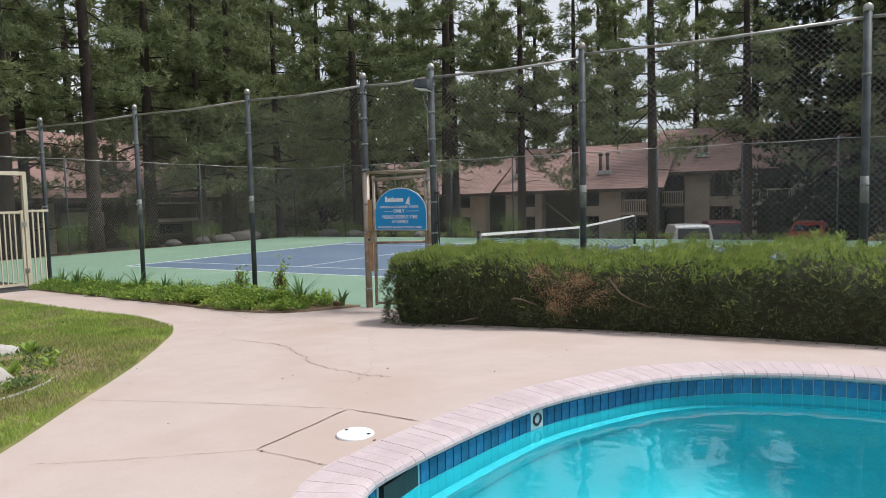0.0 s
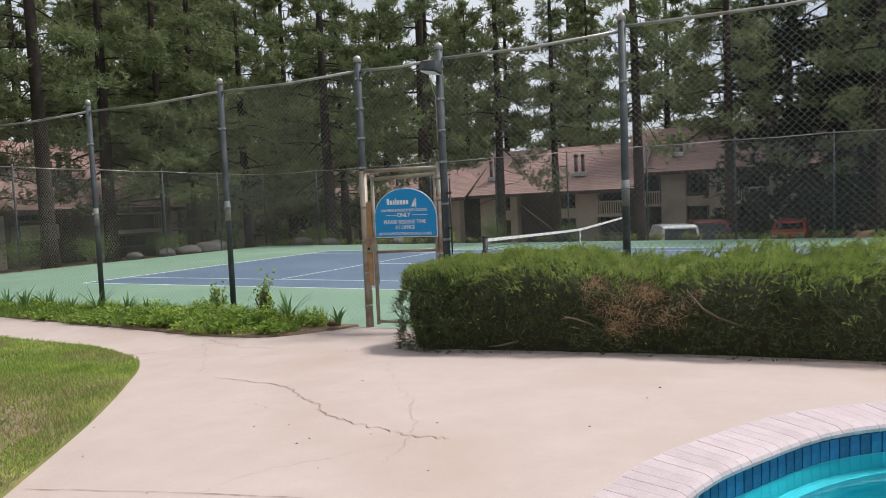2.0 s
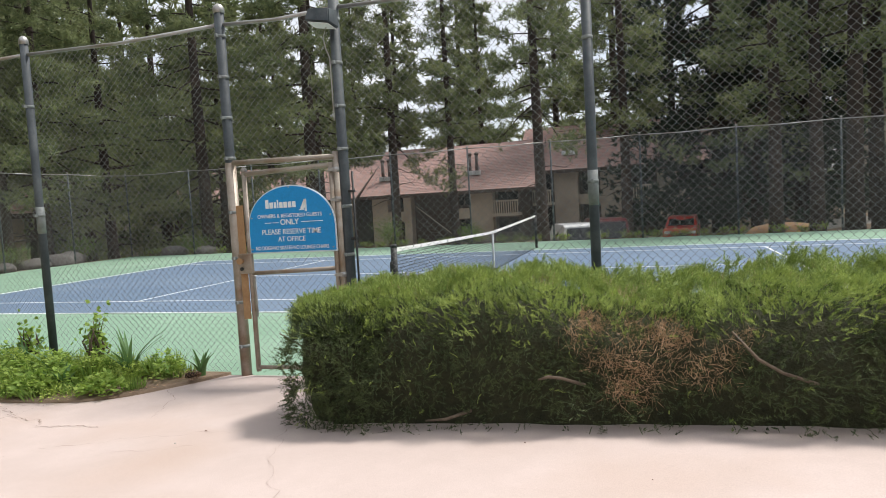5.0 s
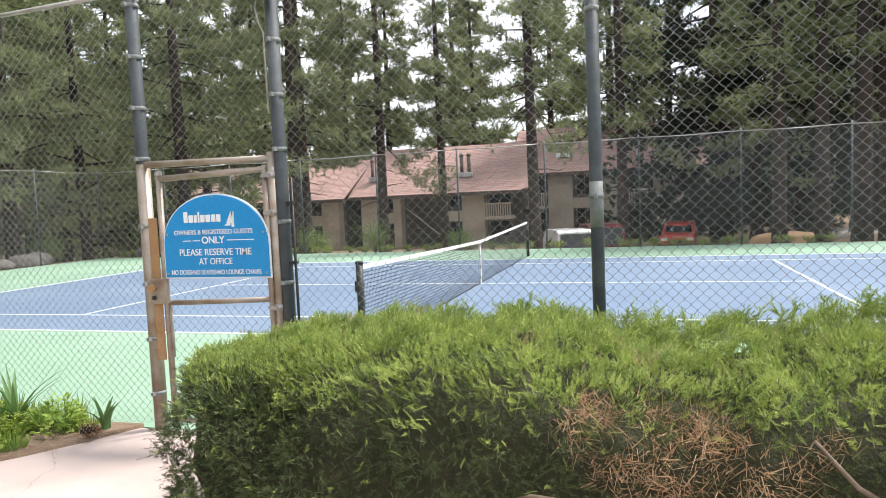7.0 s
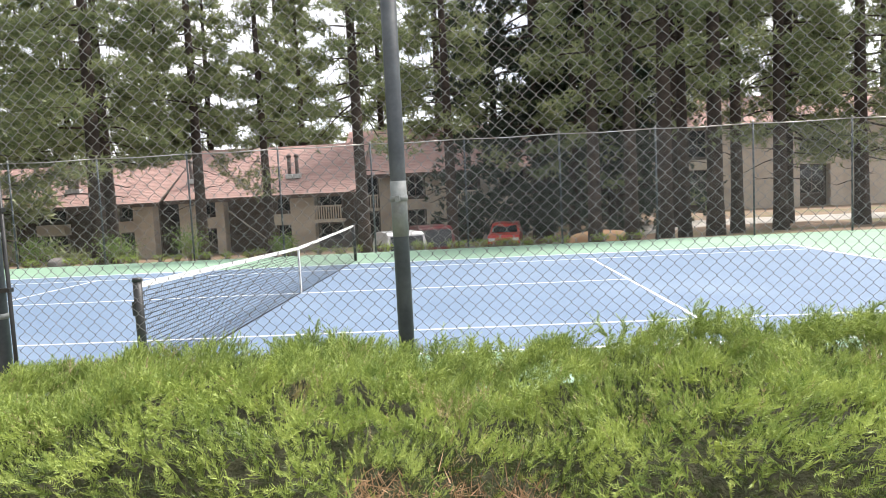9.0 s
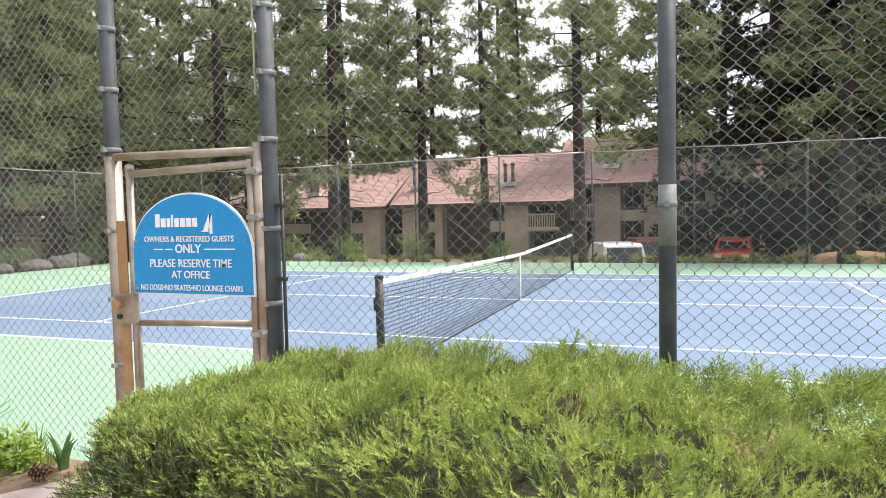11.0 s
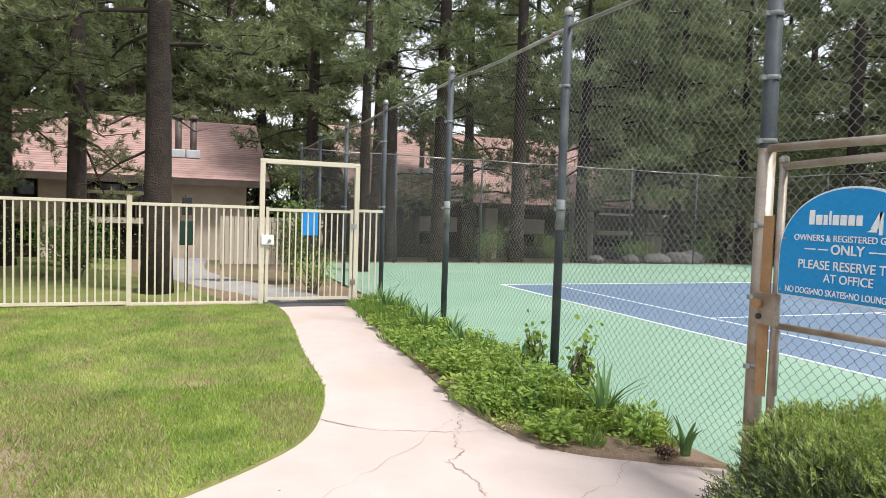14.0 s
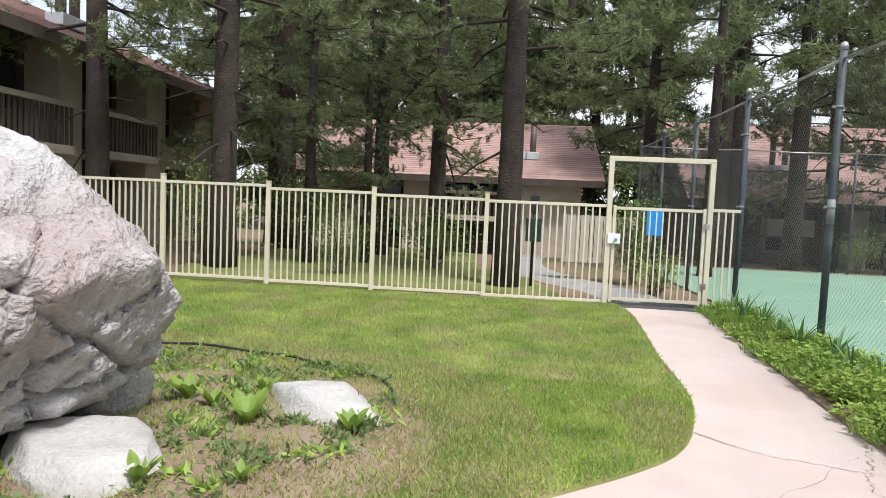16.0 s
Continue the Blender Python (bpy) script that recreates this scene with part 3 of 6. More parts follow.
def feathers(B, D, L, k, leaf, w, rng, droop=0.15):
    """Flat sprays: each a spine with leaflets to either side. B, D, L: foot, way and length of each."""
    n = len(B)
    D = D / np.linalg.norm(D, axis=1, keepdims=True)
    side = np.cross(D, rng.normal(size=(n, 3)))
    side /= np.linalg.norm(side, axis=1, keepdims=True) + 1e-9
    t = (np.arange(k) + 0.5) / k
    sgn = np.where(np.arange(k) % 2 == 0, 1.0, -1.0)
    sgn[-1] = 0.0
    L = np.asarray(L)[:, None, None]
    pos = B[:, None] + D[:, None] * L * t[None, :, None]
    pos[:, :, 2] -= droop * L[:, :, 0] * t[None] ** 2
    way = D[:, None] * 0.85 + side[:, None] * (sgn * 0.75)[None, :, None] + rng.normal(size=(n, k, 3)) * 0.16
    ln = leaf * (1.15 - 0.6 * t)[None] * rng.uniform(0.7, 1.2, (n, k))
    return blades(pos.reshape(-1, 3), way.reshape(-1, 3), ln.ravel(), w, rng)


def hedge():
    rng = np.random.default_rng(3)
    hd = thing("juniper_hedge", "clipped green juniper hedge with a browned patch, dark underneath", "hedge")
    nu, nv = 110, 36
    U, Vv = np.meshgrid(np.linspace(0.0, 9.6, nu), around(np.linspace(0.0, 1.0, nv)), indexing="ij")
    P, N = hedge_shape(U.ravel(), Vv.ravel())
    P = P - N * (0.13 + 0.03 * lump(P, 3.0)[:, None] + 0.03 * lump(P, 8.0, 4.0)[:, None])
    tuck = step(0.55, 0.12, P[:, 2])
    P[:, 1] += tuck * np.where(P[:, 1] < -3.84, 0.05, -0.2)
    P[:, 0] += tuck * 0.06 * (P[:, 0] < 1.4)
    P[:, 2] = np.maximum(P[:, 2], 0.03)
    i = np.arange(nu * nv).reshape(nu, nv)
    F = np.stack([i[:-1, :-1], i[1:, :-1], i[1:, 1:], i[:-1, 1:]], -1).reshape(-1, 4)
    # solid shell behind the sprays, coloured dark in place of the hedge's inner shade
    part("shade_shell", raw_mesh("shade_shell", P, F, HCORE, True), None, hd)
    n = 46000
    u = np.where(rng.uniform(size=n) < 0.62, rng.uniform(0, 4.4, n), rng.uniform(4.4, 9.6, n))
    u[: n // 9] = rng.uniform(0.05, 0.9, n // 9)
    u = np.maximum(u, 0.05)
    v = around(np.where(rng.uniform(size=n) < 0.35, rng.uniform(0.24, 0.80, n), rng.uniform(0.02, 0.82, n)))
    P, N = hedge_shape(u, v)
    bulge = lump(P, 2.2) * 0.08 + lump(P, 5.0, 5.0) * 0.12 + lump(P, 12.0, 2.0) * 0.06
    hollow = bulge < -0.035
    P = P + N * (np.clip(bulge, -0.07, 0.10) - 0.04)[:, None]
    low = step(0.55, 0.16, P[:, 2]) * (P[:, 1] < -3.6)
    keep = rng.uniform(size=n) > low * (0.35 + 0.6 * step(0.4, 2.0, u))
    P, N, u, hollow = P[keep], N[keep], u[keep], hollow[keep]
    n = len(P)
    brown = ((P[:, 0] - 3.60) / 0.50) ** 2 + ((P[:, 1] + 4.80) / 0.34) ** 2 + ((P[:, 2] - 0.70) / 0.28) ** 2 < 0.8 + 1.2 * lump(P, 5.0, 9.0)
    inner = rng.uniform(size=n)
    bare = brown & (inner < 0.55)
    P = P - N * (brown * 0.045)[:, None]
    brown = brown & (inner < 0.86)
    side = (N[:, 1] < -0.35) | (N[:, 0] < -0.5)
    # dark sprays paint the shade: on the side, more towards the foot, and in hollows
    in_shade = (side & (rng.uniform(size=n) < 0.22 + 0.76 * step(1.0, 0.72, P[:, 2]))) | hollow & (rng.uniform(size=n) < 0.55)
    straw = ~side & ~brown & ((rng.uniform(size=n) < 0.05) | (lump(P, 4.0, 33.0) > 0.45) & (rng.uniform(size=n) < 0.5))
    lean = np.stack([lump(P, 2.6, 50.0), lump(P, 2.6, 60.0), 0 * u], -1) * 0.9
    for nm, sel, mat, cnt, lab in (("green_sprays", ~brown & ~in_shade & ~straw, JUNIPER, 18, "green growth, mostly on the lit top"), ("shade_sprays", ~brown & in_shade & ~straw, SHADEJ, 14, "green growth darkened as shade on the side and in hollows"),
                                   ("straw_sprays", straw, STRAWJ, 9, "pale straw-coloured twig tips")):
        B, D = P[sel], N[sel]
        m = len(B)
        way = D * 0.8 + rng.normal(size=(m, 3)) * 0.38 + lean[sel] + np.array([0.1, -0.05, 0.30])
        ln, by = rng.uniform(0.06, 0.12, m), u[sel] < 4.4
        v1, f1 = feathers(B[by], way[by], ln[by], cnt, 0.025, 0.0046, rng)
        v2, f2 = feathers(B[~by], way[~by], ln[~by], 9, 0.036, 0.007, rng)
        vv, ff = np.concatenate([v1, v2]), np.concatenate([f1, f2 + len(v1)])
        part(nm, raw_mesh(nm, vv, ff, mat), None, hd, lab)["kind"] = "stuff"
    # dead twigs: long, thin and tangled
    B = np.repeat(P[bare], 8, 0)
    m = len(B)
    way = np.repeat(N[bare], 8, 0) * 0.6 + rng.normal(size=(m, 3)) * 0.8
    vv, ff = blades(B + rng.normal(size=(m, 3)) * 0.03, way, rng.uniform(0.03, 0.13, m), rng.uniform(0.0025, 0.005, m), rng)
    part("dead_sprays", raw_mesh("dead_sprays", vv, ff, DEADJ), None, hd, "dry reddish brown dead twigs")["kind"] = "stuff"
    # longer fronds that stick out on top, most of them at the back
    m = 190
    uu = np.concatenate([rng.uniform(2.3, 2.9, 30), rng.uniform(3.0, 4.4, 60), rng.uniform(4.4, 9.4, 70), rng.uniform(1.6, 3.0, 30)])
    vv0 = around(np.where(np.arange(m) < 90, rng.uniform(0.60, 0.70, m), rng.uniform(0.40, 0.70, m)))
    P, N = hedge_shape(uu, vv0)
    way = np.stack([rng.normal(size=m) * 0.5 + 0.35, rng.normal(size=m) * 0.35, np.full(m, 0.62)], -1)
    way /= np.linalg.norm(way, axis=1, keepdims=True)
    ln = np.where(uu < 2.3, 0.6, 1.0) * rng.uniform(0.06, 0.19, m)
    t = rng.uniform(0.1, 1.0, (m, 15))
    B = (P[:, None] + way[:, None] * (ln[:, None] * t)[:, :, None]).reshape(-1, 3)
    D = np.repeat(way, 15, 0) + rng.normal(size=(m * 15, 3)) * 0.5
    vv, ff = feathers(B, D, rng.uniform(0.05, 0.10, m * 15), 14, 0.024, 0.0046, rng)
    part("outer_growth", raw_mesh("outer_growth", vv, ff, JUNIPER), None, hd)["kind"] = "stuff"
    bm = bm_new()
    for k in range(46):
        x = 1.5 + k * 0.175 + rng.uniform(-0.05, 0.05)
        pts = [(x, -3.7, 0.08), (x + rng.normal() * 0.12, -4.0, 0.25 + rng.uniform(0, 0.1)), (x + rng.normal() * 0.25, -4.28, 0.35 + rng.uniform(0, 0.25)), (x + rng.normal() * 0.35, -4.47, 0.45 + rng.uniform(-0.1, 0.35))]
        tube(bm, pts, [0.022, 0.016, 0.009, 0.004], 5)
    part("woody_growth", bm, TWIG, hd, "bare grey-brown stems")["kind"] = "stuff"
    for pts in ([(4.0, -4.85, 0.86), (4.13, -4.88, 0.71), (4.25, -4.89, 0.64), (4.43, -4.81, 0.56)], [(2.92, -4.90, 0.575), (2.98, -4.92, 0.60), (3.06, -4.91, 0.59), (3.18, -4.79, 0.52)], [(2.17, -4.83, 0.27), (2.32, -4.87, 0.30), (2.46, -4.77, 0.33)]):
        bm = bm_new()
        tube(bm, pts, [0.006] + [0.010] * (len(pts) - 2) + [0.012], 6)
        part("bare_branch", bm, TWIG, hd, "bare grey branch showing on the side")


hedge()


# ---- trees ----
def needle_tufts(C, D, per, ln, wd, rng, cone=0.8):
    n = len(C)
    B = np.repeat(C, per, 0) + rng.normal(size=(n * per, 3)) * 0.03
    d = np.repeat(D, per, 0) + rng.normal(size=(n * per, 3)) * cone
    return blades(B, d, rng.uniform(ln * 0.6, ln, n * per), wd, rng)


def pine_meshes(seed, height, r0, first, spread, limbs, droop=0.15, per=12, tufts=26, ln=0.26, wd=0.03, leaf=None, dead=9):
    """A pine: a tapered trunk, limbs that fork, and tufts of long needles along their outer part."""
    rng = np.random.default_rng(seed)
    bm = bm_new()
    pts, rad = [], []
    for k in range(15):
        t = k / 14
        pts.append((0.10 * math.sin(t * 3 + seed), 0.10 * math.cos(t * 2.3 + seed), height * t - 0.3 * (k == 0)))
        rad.append(r0 * (1.25 if k == 0 else 1.0) * (1 - 0.9 * t) ** 0.85 + 0.01)
    tube(bm, pts, rad, 12)
    bm2 = bm_new()
    C, D = [], []
    for k in range(limbs + dead):
        isdead = k >= limbs
        t = (first + (0.97 - first) * ((k + rng.uniform()) / limbs)) if not isdead else rng.uniform(first * 0.45, first + 0.12)
        z = height * t
        az = k * 2.4 + rng.normal() * 0.4
        L = spread * (1 - 0.80 * max(t - first, 0) / (1 - first)) * rng.uniform(0.65, 1.1) * (0.5 if isdead else 1)
        a = np.array([math.cos(az), math.sin(az), 0])
        p0 = np.array([0.0, 0, z])
        lift = rng.normal() * 0.22 - (0.0 if leaf else 0.05)
        p1 = p0 + a * L * 0.4 + np.array([0, 0, (lift * 0.4 - droop * 0.15) * L])
        p2 = p0 + a * L * 0.75 + np.array([0, 0, (lift * 0.75 - droop * 0.8) * L])
        p3 = p0 + a * L + np.array([0, 0, (lift - droop * 0.7) * L + 0.12])
        rr = (0.05 * (1 - t) + 0.018) * (0.55 if isdead else 1)
        tube(bm2, [p0, p1, p2, p3], [rr, rr * 0.7, rr * 0.4, rr * 0.12], 4, False)
        if isdead:
            for q in range(2):
                s = a * 0.3 + np.array([-a[1], a[0], 0]) * rng.choice([-0.5, 0.5])
                tube(bm2, [p2, p2 + s * L * 0.3], [rr * 0.3, rr * 0.1], 4, False)
            continue
        for s in range(5):
            f = rng.uniform(0.35, 0.95)
            base = p0 + (p2 - p0) * min(f / 0.75, 1) if f < 0.75 else p2 + (p3 - p2) * (f - 0.75) / 0.25
            side = np.array([-a[1], a[0], 0]) * rng.choice([-1, 1]) + a * 0.7 + np.array([0, 0, rng.uniform(-0.25, 0.25)])
            sl = L * rng.uniform(0.22, 0.42)
            end = base + side / np.linalg.norm(side) * sl
            tube(bm2, [base, end], [rr * 0.35, rr * 0.1], 3, False)
            for g in range(tufts // 6 if t < 0.62 else tufts // 12):
                w = rng.uniform(0.3, 1.05)
                C.append(base + (end - base) * w + rng.normal(size=3) * 0.16)
                D.append(side * 0.5 + np.array([0, 0, 0.35]))
        for g in range(tufts if t < 0.62 else tufts // 2):
            w = rng.uniform(0.35, 1.05)
            q = p0 + (p2 - p0) * w / 0.75 if w < 0.75 else p2 + (p3 - p2) * (w - 0.75) / 0.25
            C.append(q + rng.normal(size=3) * np.array([0.2, 0.2, 0.16]) * (0.5 + L * 0.28))
            D.append(a * 0.6 + np.array([0, 0, 0.4]))
    C, D = np.array(C), np.array(D)
    v, f = needle_tufts(C, D, per, ln, wd, rng)
    return mesh_of("trunk", bm, BARK), mesh_of("branchwork", bm2, BARK), raw_mesh("crown", v, f, leaf or NEEDLE)


PINES = [pine_meshes(11, 19, 0.30, 0.20, 4.0, 52, tufts=38, per=8, ln=0.36, wd=0.052), pine_meshes(12, 21, 0.32, 0.22, 3.7, 52, tufts=38, per=8, ln=0.36, wd=0.052), pine_meshes(13, 17, 0.27, 0.17, 4.2, 54, tufts=38, per=8, ln=0.36, wd=0.052),
         pine_meshes(14, 22, 0.30, 0.32, 3.4, 46, tufts=38, per=8, ln=0.36, wd=0.052)]
TALL = [pine_meshes(15, 24, 0.32, 0.26, 3.0, 36, tufts=30, per=8, ln=0.36, wd=0.05), pine_meshes(16, 24, 0.28, 0.32, 2.8, 32, tufts=30, per=8, ln=0.36, wd=0.05)]
NEARP = [pine_meshes(31, 20, 0.30, 0.20, 3.6, 50, tufts=34, per=18, ln=0.24, wd=0.025), pine_meshes(32, 21, 0.30, 0.26, 3.4, 48, tufts=34, per=18, ln=0.24, wd=0.025)]
SPRUCE = [pine_meshes(17, 20, 0.34, 0.03, 4.9, 150, droop=0.38, per=12, tufts=34, ln=0.24, wd=0.06, leaf=SPRUCEN, dead=0)]
BACK = [pine_meshes(21, 20, 0.30, 0.06, 4.4, 50, tufts=40, per=4, ln=0.75, wd=0.15), pine_meshes(22, 22, 0.30, 0.10, 4.2, 50, tufts=40, per=4, ln=0.75, wd=0.15)]
TREE_LABEL = {"pine": "tall pine with dark furrowed trunk and green needles", "near": "dark-trunked pine beyond the picket fence", "back": "pine in the woods behind the buildings", "tall": "tall bare-trunked pine with a high crown", "spruce": "dense dark green fir with drooping branches to the ground"}


def tree(kind, meshes, x, y, turn, size=1.0, zoff=0.0):
    ob = thing("pine_tree" if kind != "spruce" else "fir_tree", TREE_LABEL[kind], "tree", "pines around the court" if kind != "spruce" else "")
    for nm, me in zip(("trunk", "branchwork", "crown"), meshes):
        p = part(nm, me, None, ob)
        if nm != "trunk":
            p["kind"] = "stuff"
    ob.matrix_world = pose(x, y, float(land_z(x, y)) + zoff - 0.05, 0, 0, turn) @ Matrix.Diagonal((size, size, size, 1))
    return ob


WOOD = []


def plant(kind, k, x, y, size=1.0):
    WOOD.append((x, y))
    tree(kind, {"pine": PINES, "tall": TALL, "spruce": SPRUCE, "back": BACK, "near": NEARP}[kind][k], x, y, (x * 37 + y * 91) % 360, size)


for row in (("pine", 3, -6.4, 25.7, 0.80), ("pine", 3, -0.9, 19.8, 0.85), ("pine", 3, 2.3, 27.0, 0.95), ("pine", 1, -12.2, 21.0, 1.05), ("pine", 0, -17.9, 20.5, 1.1), ("pine", 2, -24.0, 20.5, 1.05),
            ("spruce", 0, 7.9, 37.0, 1.75), ("spruce", 0, 11.5, 33.0, 1.2), ("tall", 0, 8.3, 21.2, 0.85), ("tall", 1, 9.7, 20.9, 0.95), ("tall", 0, 11.0, 20.6, 1.0), ("tall", 1, 12.4, 22.5, 0.9), ("tall", 0, 13.2, 20.9, 1.0), ("tall", 1, 14.5, 22.6, 0.9),
            ("pine", 1, 16.2, 22.0, 0.9), ("pine", 0, 20.5, 24.0, 1.0), ("pine", 2, 25.0, 26.0, 1.0), ("pine", 2, -21.6, 14.3, 1.0), ("pine", 0, -22.0, 9.7, 1.0), ("tall", 0, -22.3, 3.1, 1.0), ("tall", 1, -22.4, 0.7, 0.95), ("tall", 0, -23.0, 1.4, 1.0),
            ("pine", 2, -21.3, 12.0, 0.9), ("pine", 2, -26.0, 6.0, 1.0), ("pine", 3, -13.5, 24.5, 0.95), ("pine", 3, -9.3, 24.5, 0.9), ("pine", 1, -25.0, 17.0, 1.0), ("pine", 2, -29.0, 24.0, 1.1), ("pine", 3, 14.0, 29.0, 1.0), ("pine", 0, 9.0, 31.0, 1.0),
            ("near", 1, -10.8, -6.9, 0.85), ("tall", 1, -15.5, -1.6, 0.6), ("near", 1, -13.5, -11.6, 0.5), ("near", 0, -14.2, -10.4, 0.42), ("near", 1, -11.5, -12.9, 0.95), ("near", 1, -10.4, -15.2, 0.8), ("near", 0, -17.0, -10.5, 0.8),
            ("pine", 0, -20.5, -15.0, 1.0), ("pine", 1, -36.0, -9.0, 1.1), ("tall", 0, -20.8, 5.8, 0.9), ("near", 0, -16.2, -8.9, 0.8), ("near", 0, -17.6, -13.6, 1.0), ("pine", 1, -35.0, -4.0, 1.1), ("pine", 1, -31.0, 20.0, 1.1), ("pine", 0, -24.5, -1.5, 0.95), ("pine", 2, 28.0, 22.0, 1.1), ("pine", 0, 18.6, 27.0, 1.1)):
    plant(*row)


def back_woods():
    """The woods behind the houses, ring upon ring."""
    rng = random.Random(5)
    count = 0
    for x, y in [(-46 + 4.6 * k + rng.uniform(-1.5, 1.5), 50 + rng.uniform(-3, 10)) for k in range(22)] + [(-42 - rng.uniform(0, 10), -26 + 5.4 * k + rng.uniform(-1.5, 1.5)) for k in range(14)] + [(-38 - rng.uniform(0, 5), -23.5 + 4.1 * k + rng.uniform(-1, 1)) for k in range(15)] \
            + [(-36 + 6 * k + rng.uniform(-2, 2), 31 + rng.uniform(-1, 1)) for k in range(3)]:
        kind, k = rng.choice([("back", 0), ("back", 1)])
        if x < -34 and 1.5 < y < 13.5:
            continue
        plant(kind, k, x, y, rng.uniform(1.0, 1.35))


back_woods()


# ---- houses ----
def house(label, loc, rz, width, depth, base, eave, ridge, bays, flues=(), roof_over=0.7, balc=()):
    """A two-storey row of flats: dark recessed walls behind light piers, windows, balconies, a shingled gable roof. Its front looks along local -y, from x = 0 to width."""
    h = thing("apartment_building", label, "building", "buildings around the court", loc=loc, rz=rz)
    bm = bm_new()
    box(bm, 0, 0.9, base - 0.6, width, depth, eave)
    gable = [bm.verts.new(p) for p in ((0, 0.9, eave), (0, depth, eave), (0, depth / 2 + 0.4, ridge - 0.15), (width, 0.9, eave), (width, depth, eave), (width, depth / 2 + 0.4, ridge - 0.15))]
    bm.faces.new(gable[:3])
    bm.faces.new(gable[3:])
    part("wall", bm, DARKW, h, "dark brown recessed wall")
    o = roof_over
    run = depth / 2 + 0.4
    rise = ridge - eave
    sl = rise / run
    bm = bm_new()
    for s in (0, 1):
        ya, yb = (-o, run) if s == 0 else (2 * run + o, run)
        za = eave - sl * o
        v = [bm.verts.new((x, y, z)) for x in (-o, width + o) for y, z in ((ya, za - 0.14), (yb, ridge - 0.14), (yb, ridge - 0.02), (ya, za - 0.02))]
        for q in ((0, 1, 2, 3), (7, 6, 5, 4), (0, 4, 5, 1), (3, 2, 6, 7), (0, 3, 7, 4), (1, 5, 6, 2)):
            bm.faces.new([v[i] for i in q])
    rf = part("roof", bm, DARKW, h, "gable roof with deep eaves")
    part("shingling", roof_slab(width, depth, eave, ridge, o, run, sl), None, rf, "reddish brown shingles")["kind"] = "stuff"
    bm = bm_new()
    box(bm, -o, -o - 0.06, eave - sl * o - 0.24, width + o, -o, eave - sl * o + 0.02)
    part("fascia", bm, DARKW, h)
    for f in flues:
        z = eave + (rise / run) * (1.4 + o) * 0.8
        for dx in (0, 0.55):
            bm = bm_new()
            tube(bm, [(f + dx, 1.2, z - 0.5), (f + dx, 1.2, z + 1.25)], 0.13, 10)
            tube(bm, [(f + dx, 1.2, z + 1.2), (f + dx, 1.2, z + 1.3), (f + dx, 1.2, z + 1.42)], [0.18, 0.18, 0.09], 10)
            c = part("chimney_flue", bm, FLUE, h, "dark metal flue pipe")
            bm = bm_new()
            box(bm, f + dx - 0.26, 0.95, z - 0.30, f + dx + 0.26, 1.45, z + 0.02, bevel=0.03)
            part("flashing", bm, FLASH, c)
    mid = (base + eave) / 2
    for kind, x0, x1 in bays:
        if kind == "pier":
            bm = bm_new()
            box(bm, x0, 0, base - 0.6, x1, 1.2, eave - 0.02, bevel=0.02)
            part("pier", bm, STUCCO, h, "pale stucco wall")
        else:
            if kind in ("win", "balc"):
                for z0, z1 in ((base + 0.7, mid - 0.25), (mid + 0.65, eave - 0.15)):
                    bm = bm_new()
                    box(bm, x0 + 0.15, 0.84, z0, x1 - 0.15, 0.9, z1)
                    box(bm, x0 + 0.22, 0.80, z0 + 0.07, x1 - 0.22, 0.95, z1 - 0.07)
                    w = part("window", bm, FLUE, h)
                    mx = (x0 + x1) / 2
                    for a, b in ((x0 + 0.24, mx - 0.03), (mx + 0.03, x1 - 0.24)):
                        bm = bm_new()
                        box(bm, a, 0.77, z0 + 0.1, b, 0.79, z1 - 0.1)
                        part("pane", bm, GLASS, w)
            if kind == "win":
                bm = bm_new()
                box(bm, x0, 0.1, mid - 0.25, x1, 0.9, mid + 0.5)
                part("spandrel", bm, STUCCO, h)
            if kind == "balc":
                bm = bm_new()
                box(bm, x0, -0.5, mid - 0.2, x1, 0.9, mid)
                box(bm, x0, -0.5, mid + 0.85, x1, -0.42, mid + 0.97)
                b = part("balcony", bm, STUCCO, h)
                n = max(4, int((x1 - x0) / 0.16))
                for k in range(n):
                    bm = bm_new()
                    xx = x0 + (k + 0.5) * (x1 - x0) / n
                    box(bm, xx - 0.035, -0.48, mid, xx + 0.035, -0.44, mid + 0.86)
                    part("baluster", bm, DARKW if rz else STUCCO, b)
            if kind == "stair":
                bm = bm_new()
                n = 9
                for k in range(n):
                    xx = x0 + 0.3 + k * (x1 - x0 - 0.6) / n
                    z = mid - (mid - base) * (k + 1) / n
                    box(bm, xx, 0.1, z, xx + 0.3, 0.8, z + 0.05)
                st = part("stairway", bm, DARKW, h)
                bm = bm_new()
                tube(bm, [(x0 + 0.3, 0.1, mid + 0.9), (x1 - 0.3, 0.1, base + 0.9)], 0.03, 6)
                part("handrail", bm, STUCCO, st)
    return h


